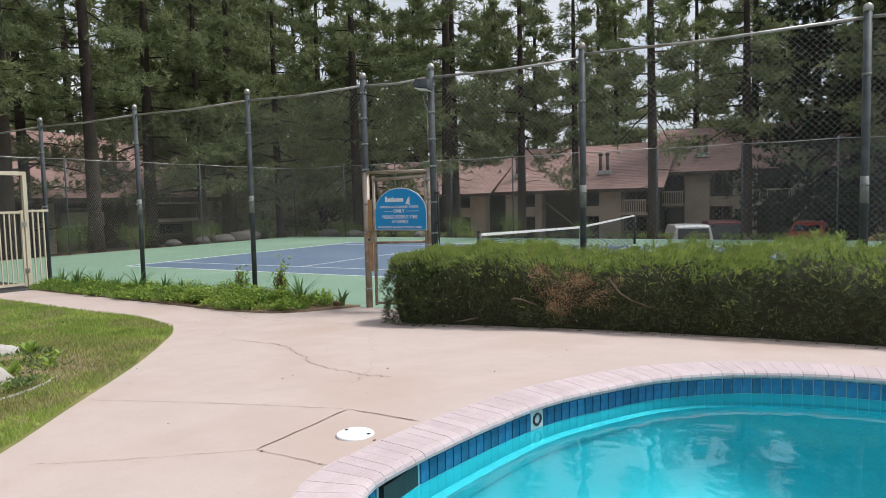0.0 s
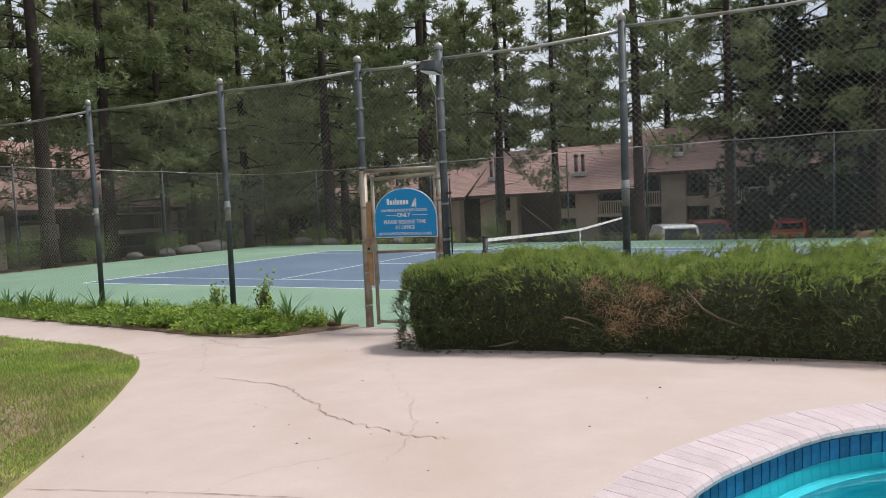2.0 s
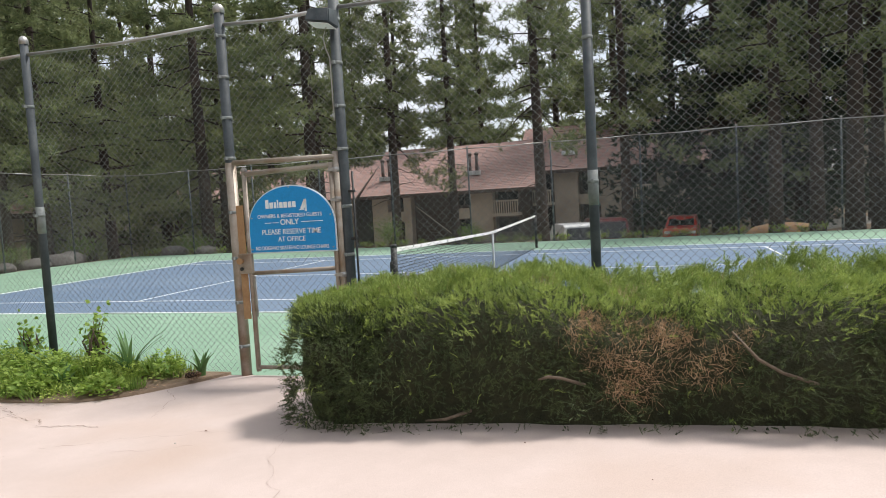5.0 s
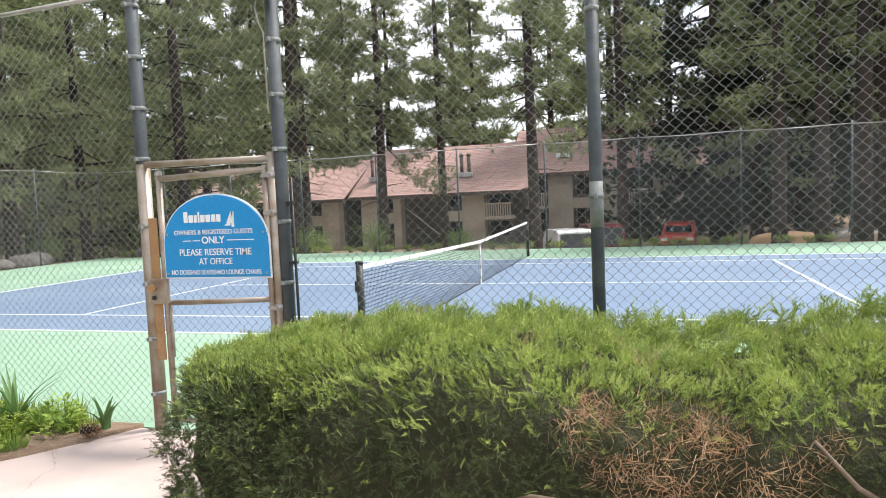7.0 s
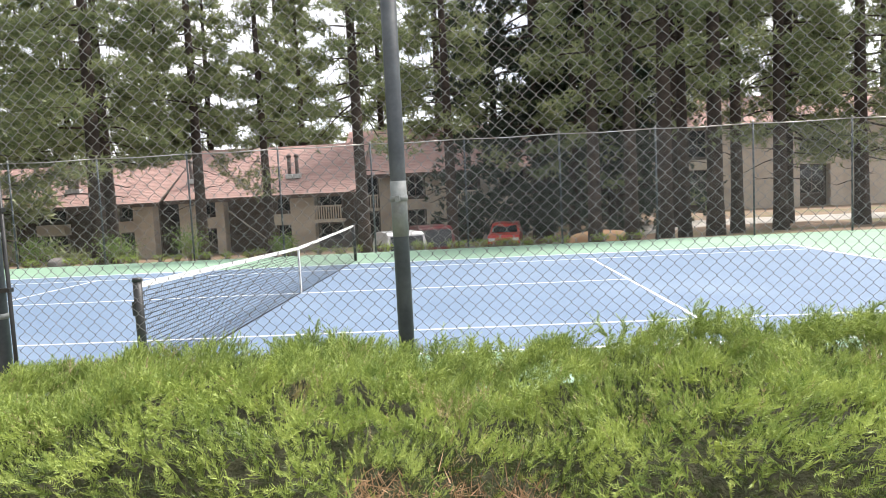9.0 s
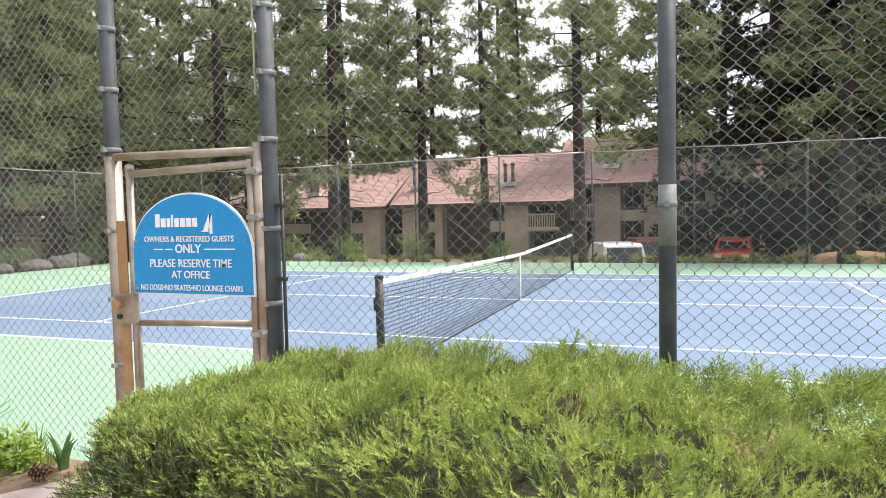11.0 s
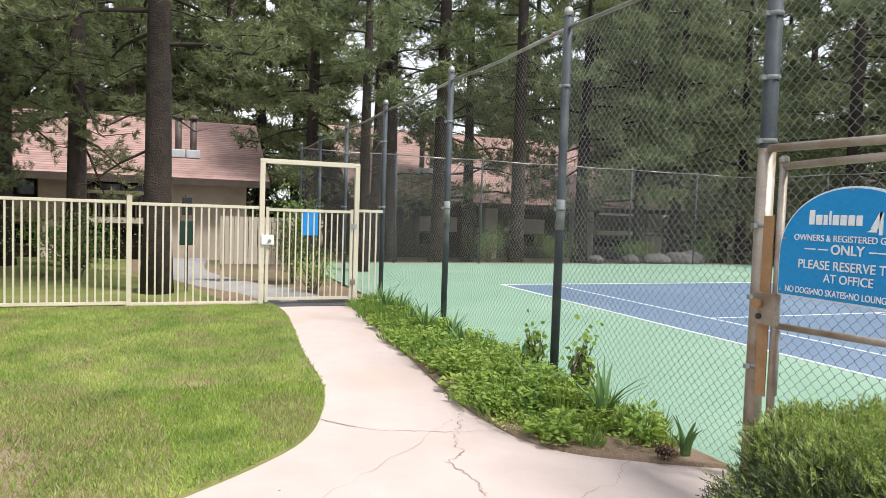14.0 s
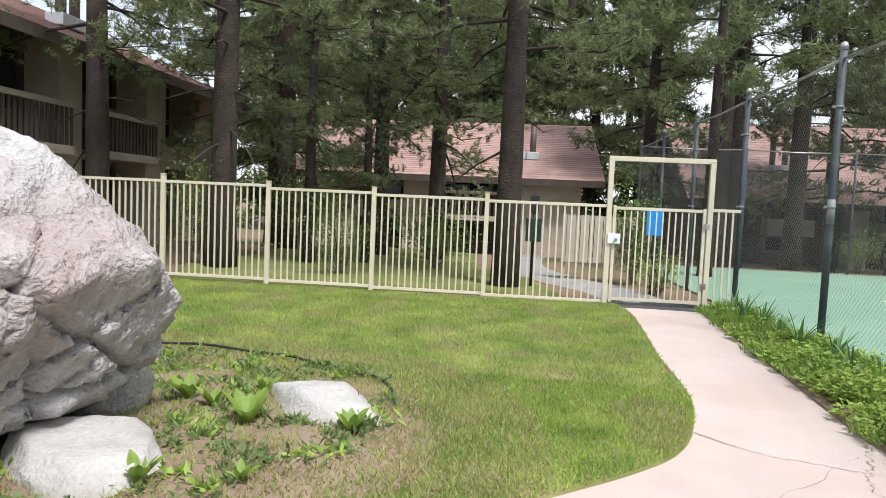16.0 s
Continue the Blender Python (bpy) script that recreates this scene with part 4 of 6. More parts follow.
def roof_slab(width, depth, eave, ridge, o, run, sl):
    """Two slopes laid in courses of shingles that overlap one another."""
    V, F = [], []
    rows = 30

    def quad(a, b, c, d):
        i = len(V)
        V.extend([a, b, c, d])
        F.append((i, i + 1, i + 2, i + 3))
    for side in (0, 1):
        for k in range(rows):
            s0, s1 = k / rows * (run + o) - o, (k + 1) / rows * (run + o) - o + 0.03
            y0, y1 = (s0, s1) if side == 0 else (2 * run - s0, 2 * run - s1)
            z0, z1 = eave + sl * s0 + 0.032, eave + sl * s1 + 0.018
            n = max(1, int(width / 1.6))
            for j in range(n):
                xa, xb = -o + j * (width + 2 * o) / n, -o + (j + 1) * (width + 2 * o) / n
                quad((xa, y0, z0), (xb, y0, z0), (xb, y1, z1), (xa, y1, z1))
                quad((xa, y0, z0 - 0.02), (xb, y0, z0 - 0.02), (xb, y0, z0), (xa, y0, z0))
    return raw_mesh("shingling", V, F, ROOF)


MAINB = [("pier", 0, 1.3), ("win", 1.3, 2.6), ("pier", 2.6, 3.2), ("stair", 3.2, 6.6), ("win", 6.6, 7.9), ("pier", 7.9, 9.6), ("balc", 9.6, 11.6), ("balc", 11.6, 13.6), ("pier", 13.6, 15.4), ("win", 15.4, 17.0), ("pier", 17.0, 18.2), ("balc", 18.2, 20.6), ("pier", 20.6, 22)]
house("two-storey tan apartment building with red-brown roof behind the court", (-17.2, 40.0, 0), 0, 12.2, 10, -1.7, 2.75, 6.1, [b for b in MAINB if b[2] < 12], (0.6, 7.7))
house("two-storey tan apartment wing with balconies and red-brown roof", (-5.6, 42.6, 0), 0, 15, 10, -1.7, 3.9, 7.2, [("balc", 0.2, 2.2), ("pier", 2.2, 4.0), ("win", 4.0, 5.6), ("pier", 5.6, 7.2), ("balc", 7.2, 9.6), ("pier", 9.6, 11), ("win", 11, 13), ("pier", 13, 15)], (3.0,))
house("low brown apartment building with red roof among pines", (-42, 39.0, 0), 0, 23.5, 10, -1.5, 2.6, 5.4, [("pier", 2, 3), ("win", 3, 5), ("pier", 8, 9), ("balc", 9, 12), ("pier", 12, 13), ("win", 15, 17), ("pier", 19.5, 20.6), ("win", 20.6, 22), ("pier", 22, 23.4)], (6, 17))
house("brown apartment building with red-brown roof west of the court", (-28.5, 1.6, 0), 90, 18.0, 9, -0.7, 2.75, 6.2, [("pier", 0.6, 1.6), ("win", 3, 5), ("pier", 6.5, 7.2), ("win", 8, 10), ("pier", 12, 13), ("balc", 13, 16), ("pier", 16.6, 17.6)], (3.4, 11))
house("cream and brown apartment building with red-brown roof by the path", (-24.6, -15.1, 0), 90, 11.2, 9, -0.7, 3.0, 5.4, [("pier", 8.0, 11.1), ("balc", 5.4, 7.8), ("pier", 4.0, 5.2), ("win", 2, 4), ("pier", 0.4, 2)], (8.6,))
house("brown two-storey apartment building with timber balconies", (0.5, -17.2, 0), 180, 21.0, 10, -0.1, 5.15, 7.4, [("pier", 19.4, 20.9), ("win", 17.6, 19.4), ("pier", 16.4, 17.5), ("balc", 13.6, 16.2), ("pier", 12.7, 13.5), ("balc", 9.6, 12.5), ("pier", 8.6, 9.5), ("win", 6, 8.4), ("pier", 2, 5)], (14.4,), 1.0)
house("pale stucco building beyond the road", (17.5, 47.0, 0), -8, 26, 10, -0.2, 6.2, 8.6, [("pier", 0, 2.5), ("win", 2.5, 4.2), ("pier", 4.2, 10.5), ("win", 10.5, 12.6), ("pier", 12.6, 17), ("balc", 17, 20), ("pier", 20, 25.9)], ())


# ---- the court gate and its sign ----
def lettering(text, width, height, x, z, parent, bold=0.0):
    """White raised writing, centred on x, its foot at z, facing -y."""
    c = bpy.data.curves.new("lettering", "FONT")
    c.body, c.align_x, c.size, c.extrude, c.offset = text, "CENTER", 1.0, 0.004, bold
    tmp = bpy.data.objects.new("tmp", c)
    me = bpy.data.meshes.new_from_object(tmp)
    bpy.data.objects.remove(tmp)
    co = np.array([v.co for v in me.vertices])
    lo, hi = co.min(0), co.max(0)
    for v in me.vertices:
        q = v.co.copy()
        v.co = (((q.x - lo[0]) / (hi[0] - lo[0]) - 0.5) * width + x, -0.0155 - q.z * 0.4, z + (q.y - lo[1]) / (hi[1] - lo[1]) * height)
    me.name = "lettering"
    me.materials.append(SIGNW)
    return part("lettering", me, None, parent)


def arch_board(bm, hw, h, y0, y1, inset=0.0):
    """A board with a half-elliptic top above short straight sides."""
    s = 0.25
    pts = [(-hw + inset, inset), (hw - inset, inset)]
    for k in range(33):
        a = math.pi * k / 32
        pts.append(((hw - inset) * math.cos(a), s + (h - s - inset) * math.sin(a) ** 0.92))
    front = [bm.verts.new((x, y0, z)) for x, z in pts]
    back = [bm.verts.new((x, y1, z)) for x, z in pts]
    bm.faces.new(front)
    bm.faces.new(back[::-1])
    for i in range(len(pts)):
        j = (i + 1) % len(pts)
        bm.faces.new((front[j], front[i], back[i], back[j]))


def court_gate():
    g = thing("court_gate", "closed chain-link court gate of weathered tube with rusty latch plate", "gate")
    bm = bm_new()
    tube(bm, [(-0.37, FY - 0.03, 2.165), (0.75, FY - 0.03, 2.15)], 0.026, 12)
    part("lintel_rail", bm, RUSTY, g)
    y = FY - 0.03
    xl, xr = -0.255, 0.70
    for nm, a, b, r in (("top_rail", (xl - 0.02, y, 2.045), (xr + 0.02, y, 2.075), 0.024), ("middle_rail", (xl, y, 1.055), (xr, y, 1.085), 0.021), ("bottom_rail", (xl, y, 0.10), (xr, y, 0.11), 0.021),
                        ("stile", (xl, y, 0.06), (xl, y, 2.08), 0.025), ("stile", (xr, y, 0.06), (xr, y, 2.10), 0.025)):
        bm = bm_new()
        tube(bm, [a, b], r, 12)
        part(nm, bm, RUSTY, g)
    bm = bm_new()
    tube(bm, [(xl, y, 2.07), (xl, y, 2.10), (xl, y, 2.115)], [0.03, 0.03, 0.01], 12)
    part("cap", bm, GALV, g)
    bm = bm_new()
    tube(bm, [(-0.42, FY, -0.02), (-0.42, FY, 2.17)], 0.054, 14)
    part("latch_post", bm, RUSTY, g, "weathered brown steel latch post")
    bm = bm_new()
    tube(bm, [(0.755, FY - 0.02, 0.0), (0.755, FY - 0.02, 2.2)], 0.035, 12)
    hp = part("hinge_post", bm, RUSTY, g)
    for z in (0.5, 1.0, 1.72, 2.0):
        bm = bm_new()
        tube(bm, [(0.755, FY - 0.02, z), (0.755, FY - 0.02, z + 0.05)], 0.043, 12)
        box(bm, 0.69, FY - 0.075, z + 0.01, 0.76, FY - 0.045, z + 0.04)
        part("hinge", bm, GALV, hp)
    bm = bm_new()
    tube(bm, [(0.905, FY - 0.01, 0.04), (0.905, FY - 0.01, 2.0)], 0.011, 8)
    part("tension_bar", bm, BLACK, g)
    for z in (0.45, 0.9, 1.35, 1.8):
        bm = bm_new()
        box(bm, 0.83, FY - 0.03, z, 0.92, FY + 0.01, z + 0.025, bevel=0.004)
        part("bracket", bm, BLACK, g)
    o = part("wire_mesh", chain("wire_mesh", xr - xl, 0.10, 2.05, 0.075, 0.0026), None, g, loc=(xl, y + 0.028, 0))
    o["kind"] = "stuff"
    bm = bm_new()
    box(bm, -0.355, y - 0.035, 0.60, -0.275, y - 0.025, 1.74, bevel=0.003)
    part("latch_plate", bm, RUST, g, "long rusty steel strike plate")
    bm = bm_new()
    box(bm, -0.345, y - 0.085, 1.06, -0.19, y - 0.037, 1.26, bevel=0.012)
    lk = part("lock_box", bm, RUSTY, g, "weathered steel lock box")
    bm = bm_new()
    tube(bm, [(-0.30, y - 0.085, 1.19), (-0.30, y - 0.13, 1.19)], [0.025, 0.032], 12)
    part("knob", bm, RUST, lk)
    bm = bm_new()
    tube(bm, [(-0.30, y - 0.085, 1.11), (-0.30, y - 0.10, 1.11)], 0.018, 10)
    part("keyhole", bm, BLACK, lk)
    bm = bm_new()
    tube(bm, [(-0.21, y - 0.01, 0.62), (-0.21, y - 0.01, 1.03)], 0.008, 8)
    part("drop_rod", bm, GALV, g)
    sign = thing("sign_board", "blue arched sign with white writing on the court gate", "sign", loc=(0.255, FY - 0.065, 1.255))
    bm = bm_new()
    arch_board(bm, 0.475, 0.655, 0.0, 0.012)
    part("edge", bm, SIGNW, sign, "white painted edge")
    bm = bm_new()
    arch_board(bm, 0.475, 0.655, -0.010, 0.0, 0.012)
    part("panel", bm, SIGNB, sign, "blue painted panel")
    for t, w, h, x, z, b in (("OWNERS & REGISTERED GUESTS", 0.70, 0.037, -0.01, 0.343, 0.008), ("ONLY", 0.205, 0.056, -0.01, 0.272, 0.02), ("PLEASE RESERVE TIME", 0.64, 0.052, 0.0, 0.181, 0.008),
                             ("AT OFFICE", 0.30, 0.049, 0.0, 0.110, 0.008), ("NO DOGS\u2022NO SKATES\u2022NO LOUNGE CHAIRS", 0.80, 0.038, -0.005, 0.031, 0.008)):
        lettering(t, w, h, x, z, sign, b)
    for a, c in ((-0.285, -0.215), (-0.195, -0.135), (0.115, 0.345)):
        bm = bm_new()
        box(bm, a, -0.016, 0.292, c, -0.0095, 0.299)
        part("rule", bm, SIGNW, sign)
    # the name of the place, as plain upright shapes
    x = -0.265
    for w, h in ((0.036, 0.094), (0.040, 0.064), (0.026, 0.064), (0.014, 0.090), (0.038, 0.064), (0.040, 0.064), (0.038, 0.064), (0.036, 0.064)):
        bm = bm_new()
        box(bm, x, -0.016, 0.437, x + w, -0.0095, 0.437 + h * 0.9, bevel=0.003)
        part("logo_shape", bm, SIGNW, sign)
        x += w + 0.009
    for pts in (((0.095, 0.455), (0.15, 0.455), (0.15, 0.475), (0.125, 0.475)), ((0.115, 0.475), (0.155, 0.475), (0.178, 0.575), (0.16, 0.575)), ((0.162, 0.44), (0.182, 0.44), (0.182, 0.575), (0.162, 0.575))):
        bm = bm_new()
        f = [bm.verts.new((px, -0.016, pz * 0.891)) for px, pz in pts]
        k = [bm.verts.new((px, -0.0095, pz * 0.891)) for px, pz in pts]
        bm.faces.new(f)
        for i in range(4):
            bm.faces.new((f[(i + 1) % 4], f[i], k[i], k[(i + 1) % 4]))
        part("logo_shape", bm, SIGNW, sign)
    for bx, bz in ((-0.44, 0.04), (0.44, 0.04), (0.0, 0.637), (-0.43, 0.35), (0.43, 0.35)):
        bm = bm_new()
        tube(bm, [(bx, -0.010, bz), (bx, -0.018, bz)], 0.008, 8)
        part("bolt", bm, GALV, sign)


court_gate()


def flood_light():
    f = thing("flood_light", "grey box floodlight on the gate post", "lamp", loc=(0.80, FY - 0.05, 3.44))
    bm = bm_new()
    v = [bm.verts.new(p) for p in ((-0.20, -0.30, -0.09), (0.13, -0.30, -0.15), (0.13, -0.02, -0.17), (-0.20, -0.02, -0.11), (-0.17, -0.25, 0.06), (0.11, -0.25, 0.03), (0.12, -0.02, 0.05), (-0.18, -0.02, 0.08))]
    for q in ((3, 2, 1, 0), (4, 5, 6, 7), (0, 1, 5, 4), (1, 2, 6, 5), (2, 3, 7, 6), (3, 0, 4, 7)):
        bm.faces.new([v[i] for i in q])
    bmesh.ops.bevel(bm, geom=bm.edges[:], offset=0.012, segments=2, affect="EDGES")
    part("housing", bm, POSTP, f, "dark grey metal housing")
    bm = bm_new()
    v = [bm.verts.new(p) for p in ((-0.17, -0.27, -0.105), (0.10, -0.27, -0.155), (0.10, -0.05, -0.175), (-0.17, -0.05, -0.125))]
    w = [bm.verts.new(q.co - Vector((0, 0, 0.012))) for q in v]
    bm.faces.new(v)
    bm.faces.new(w[::-1])
    for i in range(4):
        bm.faces.new((v[i], w[i], w[(i + 1) % 4], v[(i + 1) % 4]))
    part("lens", bm, SIGNW, f, "pale glass lens")
    bm = bm_new()
    tube(bm, [(0.0, -0.12, -0.16), (-0.06, -0.10, -0.28), (-0.05, -0.06, -0.42), (-0.02, -0.03, -0.52), (-0.015, -0.03, -1.3)], 0.009, 8)
    part("conduit", bm, GALV, f)
    f.scale = (0.74, 0.74, 0.74)


flood_light()


# ---- the pool ----
def pool():
    n = len(POOL)
    seg = np.linalg.norm(np.roll(POOL, -1, 0) - POOL, axis=1)
    cum = np.concatenate([[0], np.cumsum(seg)])
    total = cum[-1]

    def at(s):
        s = s % total
        i = min(int(np.searchsorted(cum, s, "right")) - 1, n - 1)
        f = (s - cum[i]) / seg[i]
        j = (i + 1) % n
        nn = _nrm[i] * (1 - f) + _nrm[j] * f
        return POOL[i] * (1 - f) + POOL[j] * f, nn / np.linalg.norm(nn)
    p = thing("swimming_pool", "free-form swimming pool with pink brick coping and blue waterline tiles", "swimming pool", kind="structure")
    depth, wz = -1.4, 0.225
    bm = bm_new()
    rings = []
    for z, off in ((POOL_TOP - 0.055, 0.02), (wz - 0.03, 0.02), (wz - 0.05, 0.0), (wz - 0.25, 0.0), (-0.9, -0.12), (depth, -0.5)):
        rings.append([bm.verts.new((*(POOL[i] + _nrm[i] * off), z)) for i in range(n)])
    for a, b in zip(rings, rings[1:]):
        for i in range(n):
            f = bm.faces.new((a[i], a[(i + 1) % n], b[(i + 1) % n], b[i]))
            f.smooth = True
    bm.faces.new(rings[-1])
    part("basin", bm, PLASTER, p, "pale blue plaster basin")
    # a narrow ledge below the water along the wall
    bm = bm_new()
    a = [bm.verts.new((*(POOL[i] + _nrm[i] * 0.01), -0.02)) for i in range(n)]
    b = [bm.verts.new((*(POOL[i] - _nrm[i] * 0.06), -0.03)) for i in range(n)]
    c = [bm.verts.new((*(POOL[i] - _nrm[i] * 0.06), -0.2)) for i in range(n)]
    for q, r in ((a, b), (b, c)):
        for i in range(n):
            bm.faces.new((q[i], q[(i + 1) % n], r[(i + 1) % n], r[i]))
    part("ledge", bm, PLASTER, p)
    # grout behind the tiles
    bm = bm_new()
    a = [bm.verts.new((*(POOL[i] + _nrm[i] * 0.012), POOL_TOP - 0.05)) for i in range(n)]
    b = [bm.verts.new((*(POOL[i] + _nrm[i] * 0.012), wz - 0.04)) for i in range(n)]
    for i in range(n):
        bm.faces.new((a[i], b[i], b[(i + 1) % n], a[(i + 1) % n]))
    part("grout_band", bm, GROUT, p)
    # mortar bed under the coping
    bm = bm_new()
    prof = ((0.30, POOL_TOP - 0.05), (0.295, POOL_TOP + 0.0028), (0.02, POOL_TOP + 0.0028), (-0.014, POOL_TOP - 0.02), (-0.012, POOL_TOP - 0.045), (0.03, POOL_TOP - 0.05))
    rg = [[bm.verts.new((*(POOL[i] + _nrm[i] * o), z)) for i in range(n)] for o, z in prof]
    for a, b in zip(rg, rg[1:]):
        for i in range(n):
            bm.faces.new((a[i], a[(i + 1) % n], b[(i + 1) % n], b[i]))
    part("mortar_bed", bm, MORTAR, p)

    # water: a gently rippled sheet
    m = bpy.data.materials.new("pool_water")
    m.use_nodes = True
    nd, l = links(m)
    bs = nd["Principled BSDF"]
    bs.inputs["Base Color"].default_value = (0.55, 0.93, 0.97, 1)
    bs.inputs["Roughness"].default_value, bs.inputs["IOR"].default_value = 0.02, 1.33
    bs.inputs["Transmission Weight"].default_value = 1.0
    tc = nd.new("ShaderNodeTexCoord")
    wv = nd.new("ShaderNodeTexNoise")
    wv.inputs["Scale"].default_value, wv.inputs["Detail"].default_value, wv.inputs["Distortion"].default_value = 2.6, 2.0, 0.6
    l.new(tc.outputs["Object"], wv.inputs["Vector"])
    bp = nd.new("ShaderNodeBump")
    bp.inputs["Strength"].default_value, bp.inputs["Distance"].default_value = 0.16, 0.03
    l.new(wv.outputs["Fac"], bp.inputs["Height"])
    l.new(bp.outputs[0], bs.inputs["Normal"])
    bm = bm_new()
    bm.faces.new([bm.verts.new((*(POOL[i] + _nrm[i] * 0.005), wz)) for i in range(n)])
    wt = part("water", bm, m, None)
    wt.visible_shadow = False
    tagged(wt, "clear turquoise pool water with soft ripples", "water", kind="structure")

    # coping bricks with rounded noses
    lengths = total / round(total / 0.082)
    rr = random.Random(3)
    for k in range(int(round(total / lengths))):
        if at((k + 0.5) * lengths)[0][0] > 7.4:
            continue
        up = POOL_TOP + rr.uniform(0.0035, 0.005)
        pr = [(0.288, up - 0.04), (0.288, up - 0.003), (0.283, up), (0.03, up), (0.004, up - 0.004), (-0.016, up - 0.014), (-0.025, up - 0.03), (-0.022, up - 0.047), (0.0, up - 0.057)]
        bm = bm_new()
        ends = []
        for s in (k * lengths + 0.0014, (k + 1) * lengths - 0.0014):
            q, nn = at(s)
            ends.append([bm.verts.new((*(q + nn * o), z)) for o, z in pr])
        A, B = ends
        bm.faces.new(A)
        bm.faces.new(B[::-1])
        for i in range(len(pr)):
            j = (i + 1) % len(pr)
            bm.faces.new((A[j], A[i], B[i], B[j]))
        part("brick", bm, COPING, p)
    # waterline tiles, with one gap for the return fitting and one for the skimmer mouth
    step_t = total / round(total / 0.070)
    bm = bm_new()
    box(bm, -step_t / 2 + 0.0045, 0.0, -0.075, step_t / 2 - 0.0045, 0.012, 0.045, bevel=0.0)
    tile_me = mesh_of("tile", bm, TILE)
    fit_at, mouth = Vector((4.36, -7.80)), Vector((4.12, -9.02))
    for k in range(int(round(total / step_t))):
        pos, nn = at((k + 0.5) * step_t)
        if pos[0] > 7.4:
            continue
        d1, d2 = (Vector(pos) - fit_at).length, (Vector(pos) - mouth).length
        ang = math.degrees(math.atan2(nn[1], nn[0])) - 90
        if d2 < 0.2:
            continue
        if d1 < 0.036:
            bm = bm_new()
            box(bm, -0.06, -0.004, -0.075, 0.06, 0.012, 0.05, bevel=0.004)
            rf = part("return_fitting", bm, GROUT, p, "white plastic return fitting", loc=pose(pos[0], pos[1], 0.285, 0, 0, ang))
            bm = bm_new()
            for q in range(16):
                a0, a1 = math.tau * q / 16, math.tau * (q + 1) / 16
                tube(bm, [(0.035 * math.cos(a0), -0.006, 0.035 * math.sin(a0)), (0.035 * math.cos(a1), -0.006, 0.035 * math.sin(a1))], 0.009, 5, False)
            part("eyelet", bm, BLACK, rf)
            continue
        part("tile", tile_me, None, p, loc=pose(pos[0], pos[1], 0.285, 0, 0, ang))
    pos, nn = mouth, Vector((-1, 0.1))
    bm = bm_new()
    box(bm, 3.92, -9.17, 0.205, 4.128, -8.86, 0.328)
    part("skimmer_mouth", bm, BLACK, p, "dark skimmer opening")


pool()


# ---- slab, lid, cracks ----
def on_deck(points, w, lift=0.004, seed=0, wob=0.02, split=10):
    """A thin ragged strip of dirt that fills a crack along a line on the deck."""
    rng = random.Random(seed)
    line = spline(points, False, split)
    bm = bm_new()
    prev = None
    for i, q in enumerate(line):
        a, b = line[max(i - 1, 0)], line[min(i + 1, len(line) - 1)]
        t = (b - a) / (np.linalg.norm(b - a) + 1e-9)
        nn = np.array([-t[1], t[0]])
        q = q + nn * rng.uniform(-wob, wob)
        h = w * rng.uniform(0.25, 1.0) * (0.3 if i in (0, len(line) - 1) else 1)
        row = []
        for s in (-1, 1):
            e = q + nn * h * s / 2
            z = float(deck_z(np.array([e[0]]), np.array([e[1]]))[0]) + lift
            row.append(bm.verts.new((e[0], e[1], z)))
        if prev:
            bm.faces.new((prev[0], prev[1], row[1], row[0]))
        prev = row
    return bm


for k, (pts, w, wb) in enumerate((
        ([(-0.05, -6.23), (0.94, -6.44), (1.36, -6.71), (1.68, -6.91), (1.9, -7.13), (2.21, -7.26), (2.55, -7.36), (2.78, -7.43), (3.02, -7.43)], 0.022, 0.025),
        ([(-2.40, -5.42), (-2.28, -5.30), (-2.10, -5.15)], 0.045, 0.012), ([(-2.10, -5.15), (-1.98, -5.0), (-1.9, -4.77), (-1.78, -4.45)], 0.018, 0.02), ([(-1.80, -4.43), (-1.74, -4.11)], 0.010, 0.015),
        ([(-1.16, -4.78), (-0.9, -4.76), (-0.68, -4.76), (-0.5, -4.80)], 0.026, 0.02), ([(1.14, -4.83), (1.47, -5.55), (1.94, -6.2), (2.38, -6.75), (2.77, -7.44), (2.85, -7.9)], 0.006, 0.03),
        ([(-2.58, -4.06), (-2.28, -4.2), (-1.9, -4.38), (-1.62, -4.52), (-1.3, -4.62), (-1.13, -4.76)], 0.020, 0.03), ([(-0.92, -3.5), (-0.55, -3.9), (-0.21, -4.55)], 0.012, 0.03), ([(-0.75, -6.31), (-0.41, -6.08), (-1.2, -5.2), (-2.14, -4.34)], 0.007, 0.03),
        ([(1.08, -8.68), (2.27, -8.45), (3.26, -8.31)], 0.014, 0.006), ([(2.15, -9.73), (2.57, -9.53), (3.26, -9.13)], 0.010, 0.008), ([(3.26, -9.13), (3.26, -8.31)], 0.035, 0.006), ([(3.26, -8.31), (3.86, -8.40)], 0.028, 0.006),
        ([(3.26, -9.13), (3.80, -9.19)], 0.02, 0.006), ([(-0.6, -5.3), (0.2, -5.0), (0.8, -4.9)], 0.007, 0.04), ([(0.0, -5.4), (0.7, -5.2)], 0.008, 0.04), ([(2.85, -7.5), (2.3, -8.1), (2.1, -8.5)], 0.006, 0.03))):
    part("crack", on_deck(pts, w * 0.4, 0.004, k, wb), CRACK, deck)


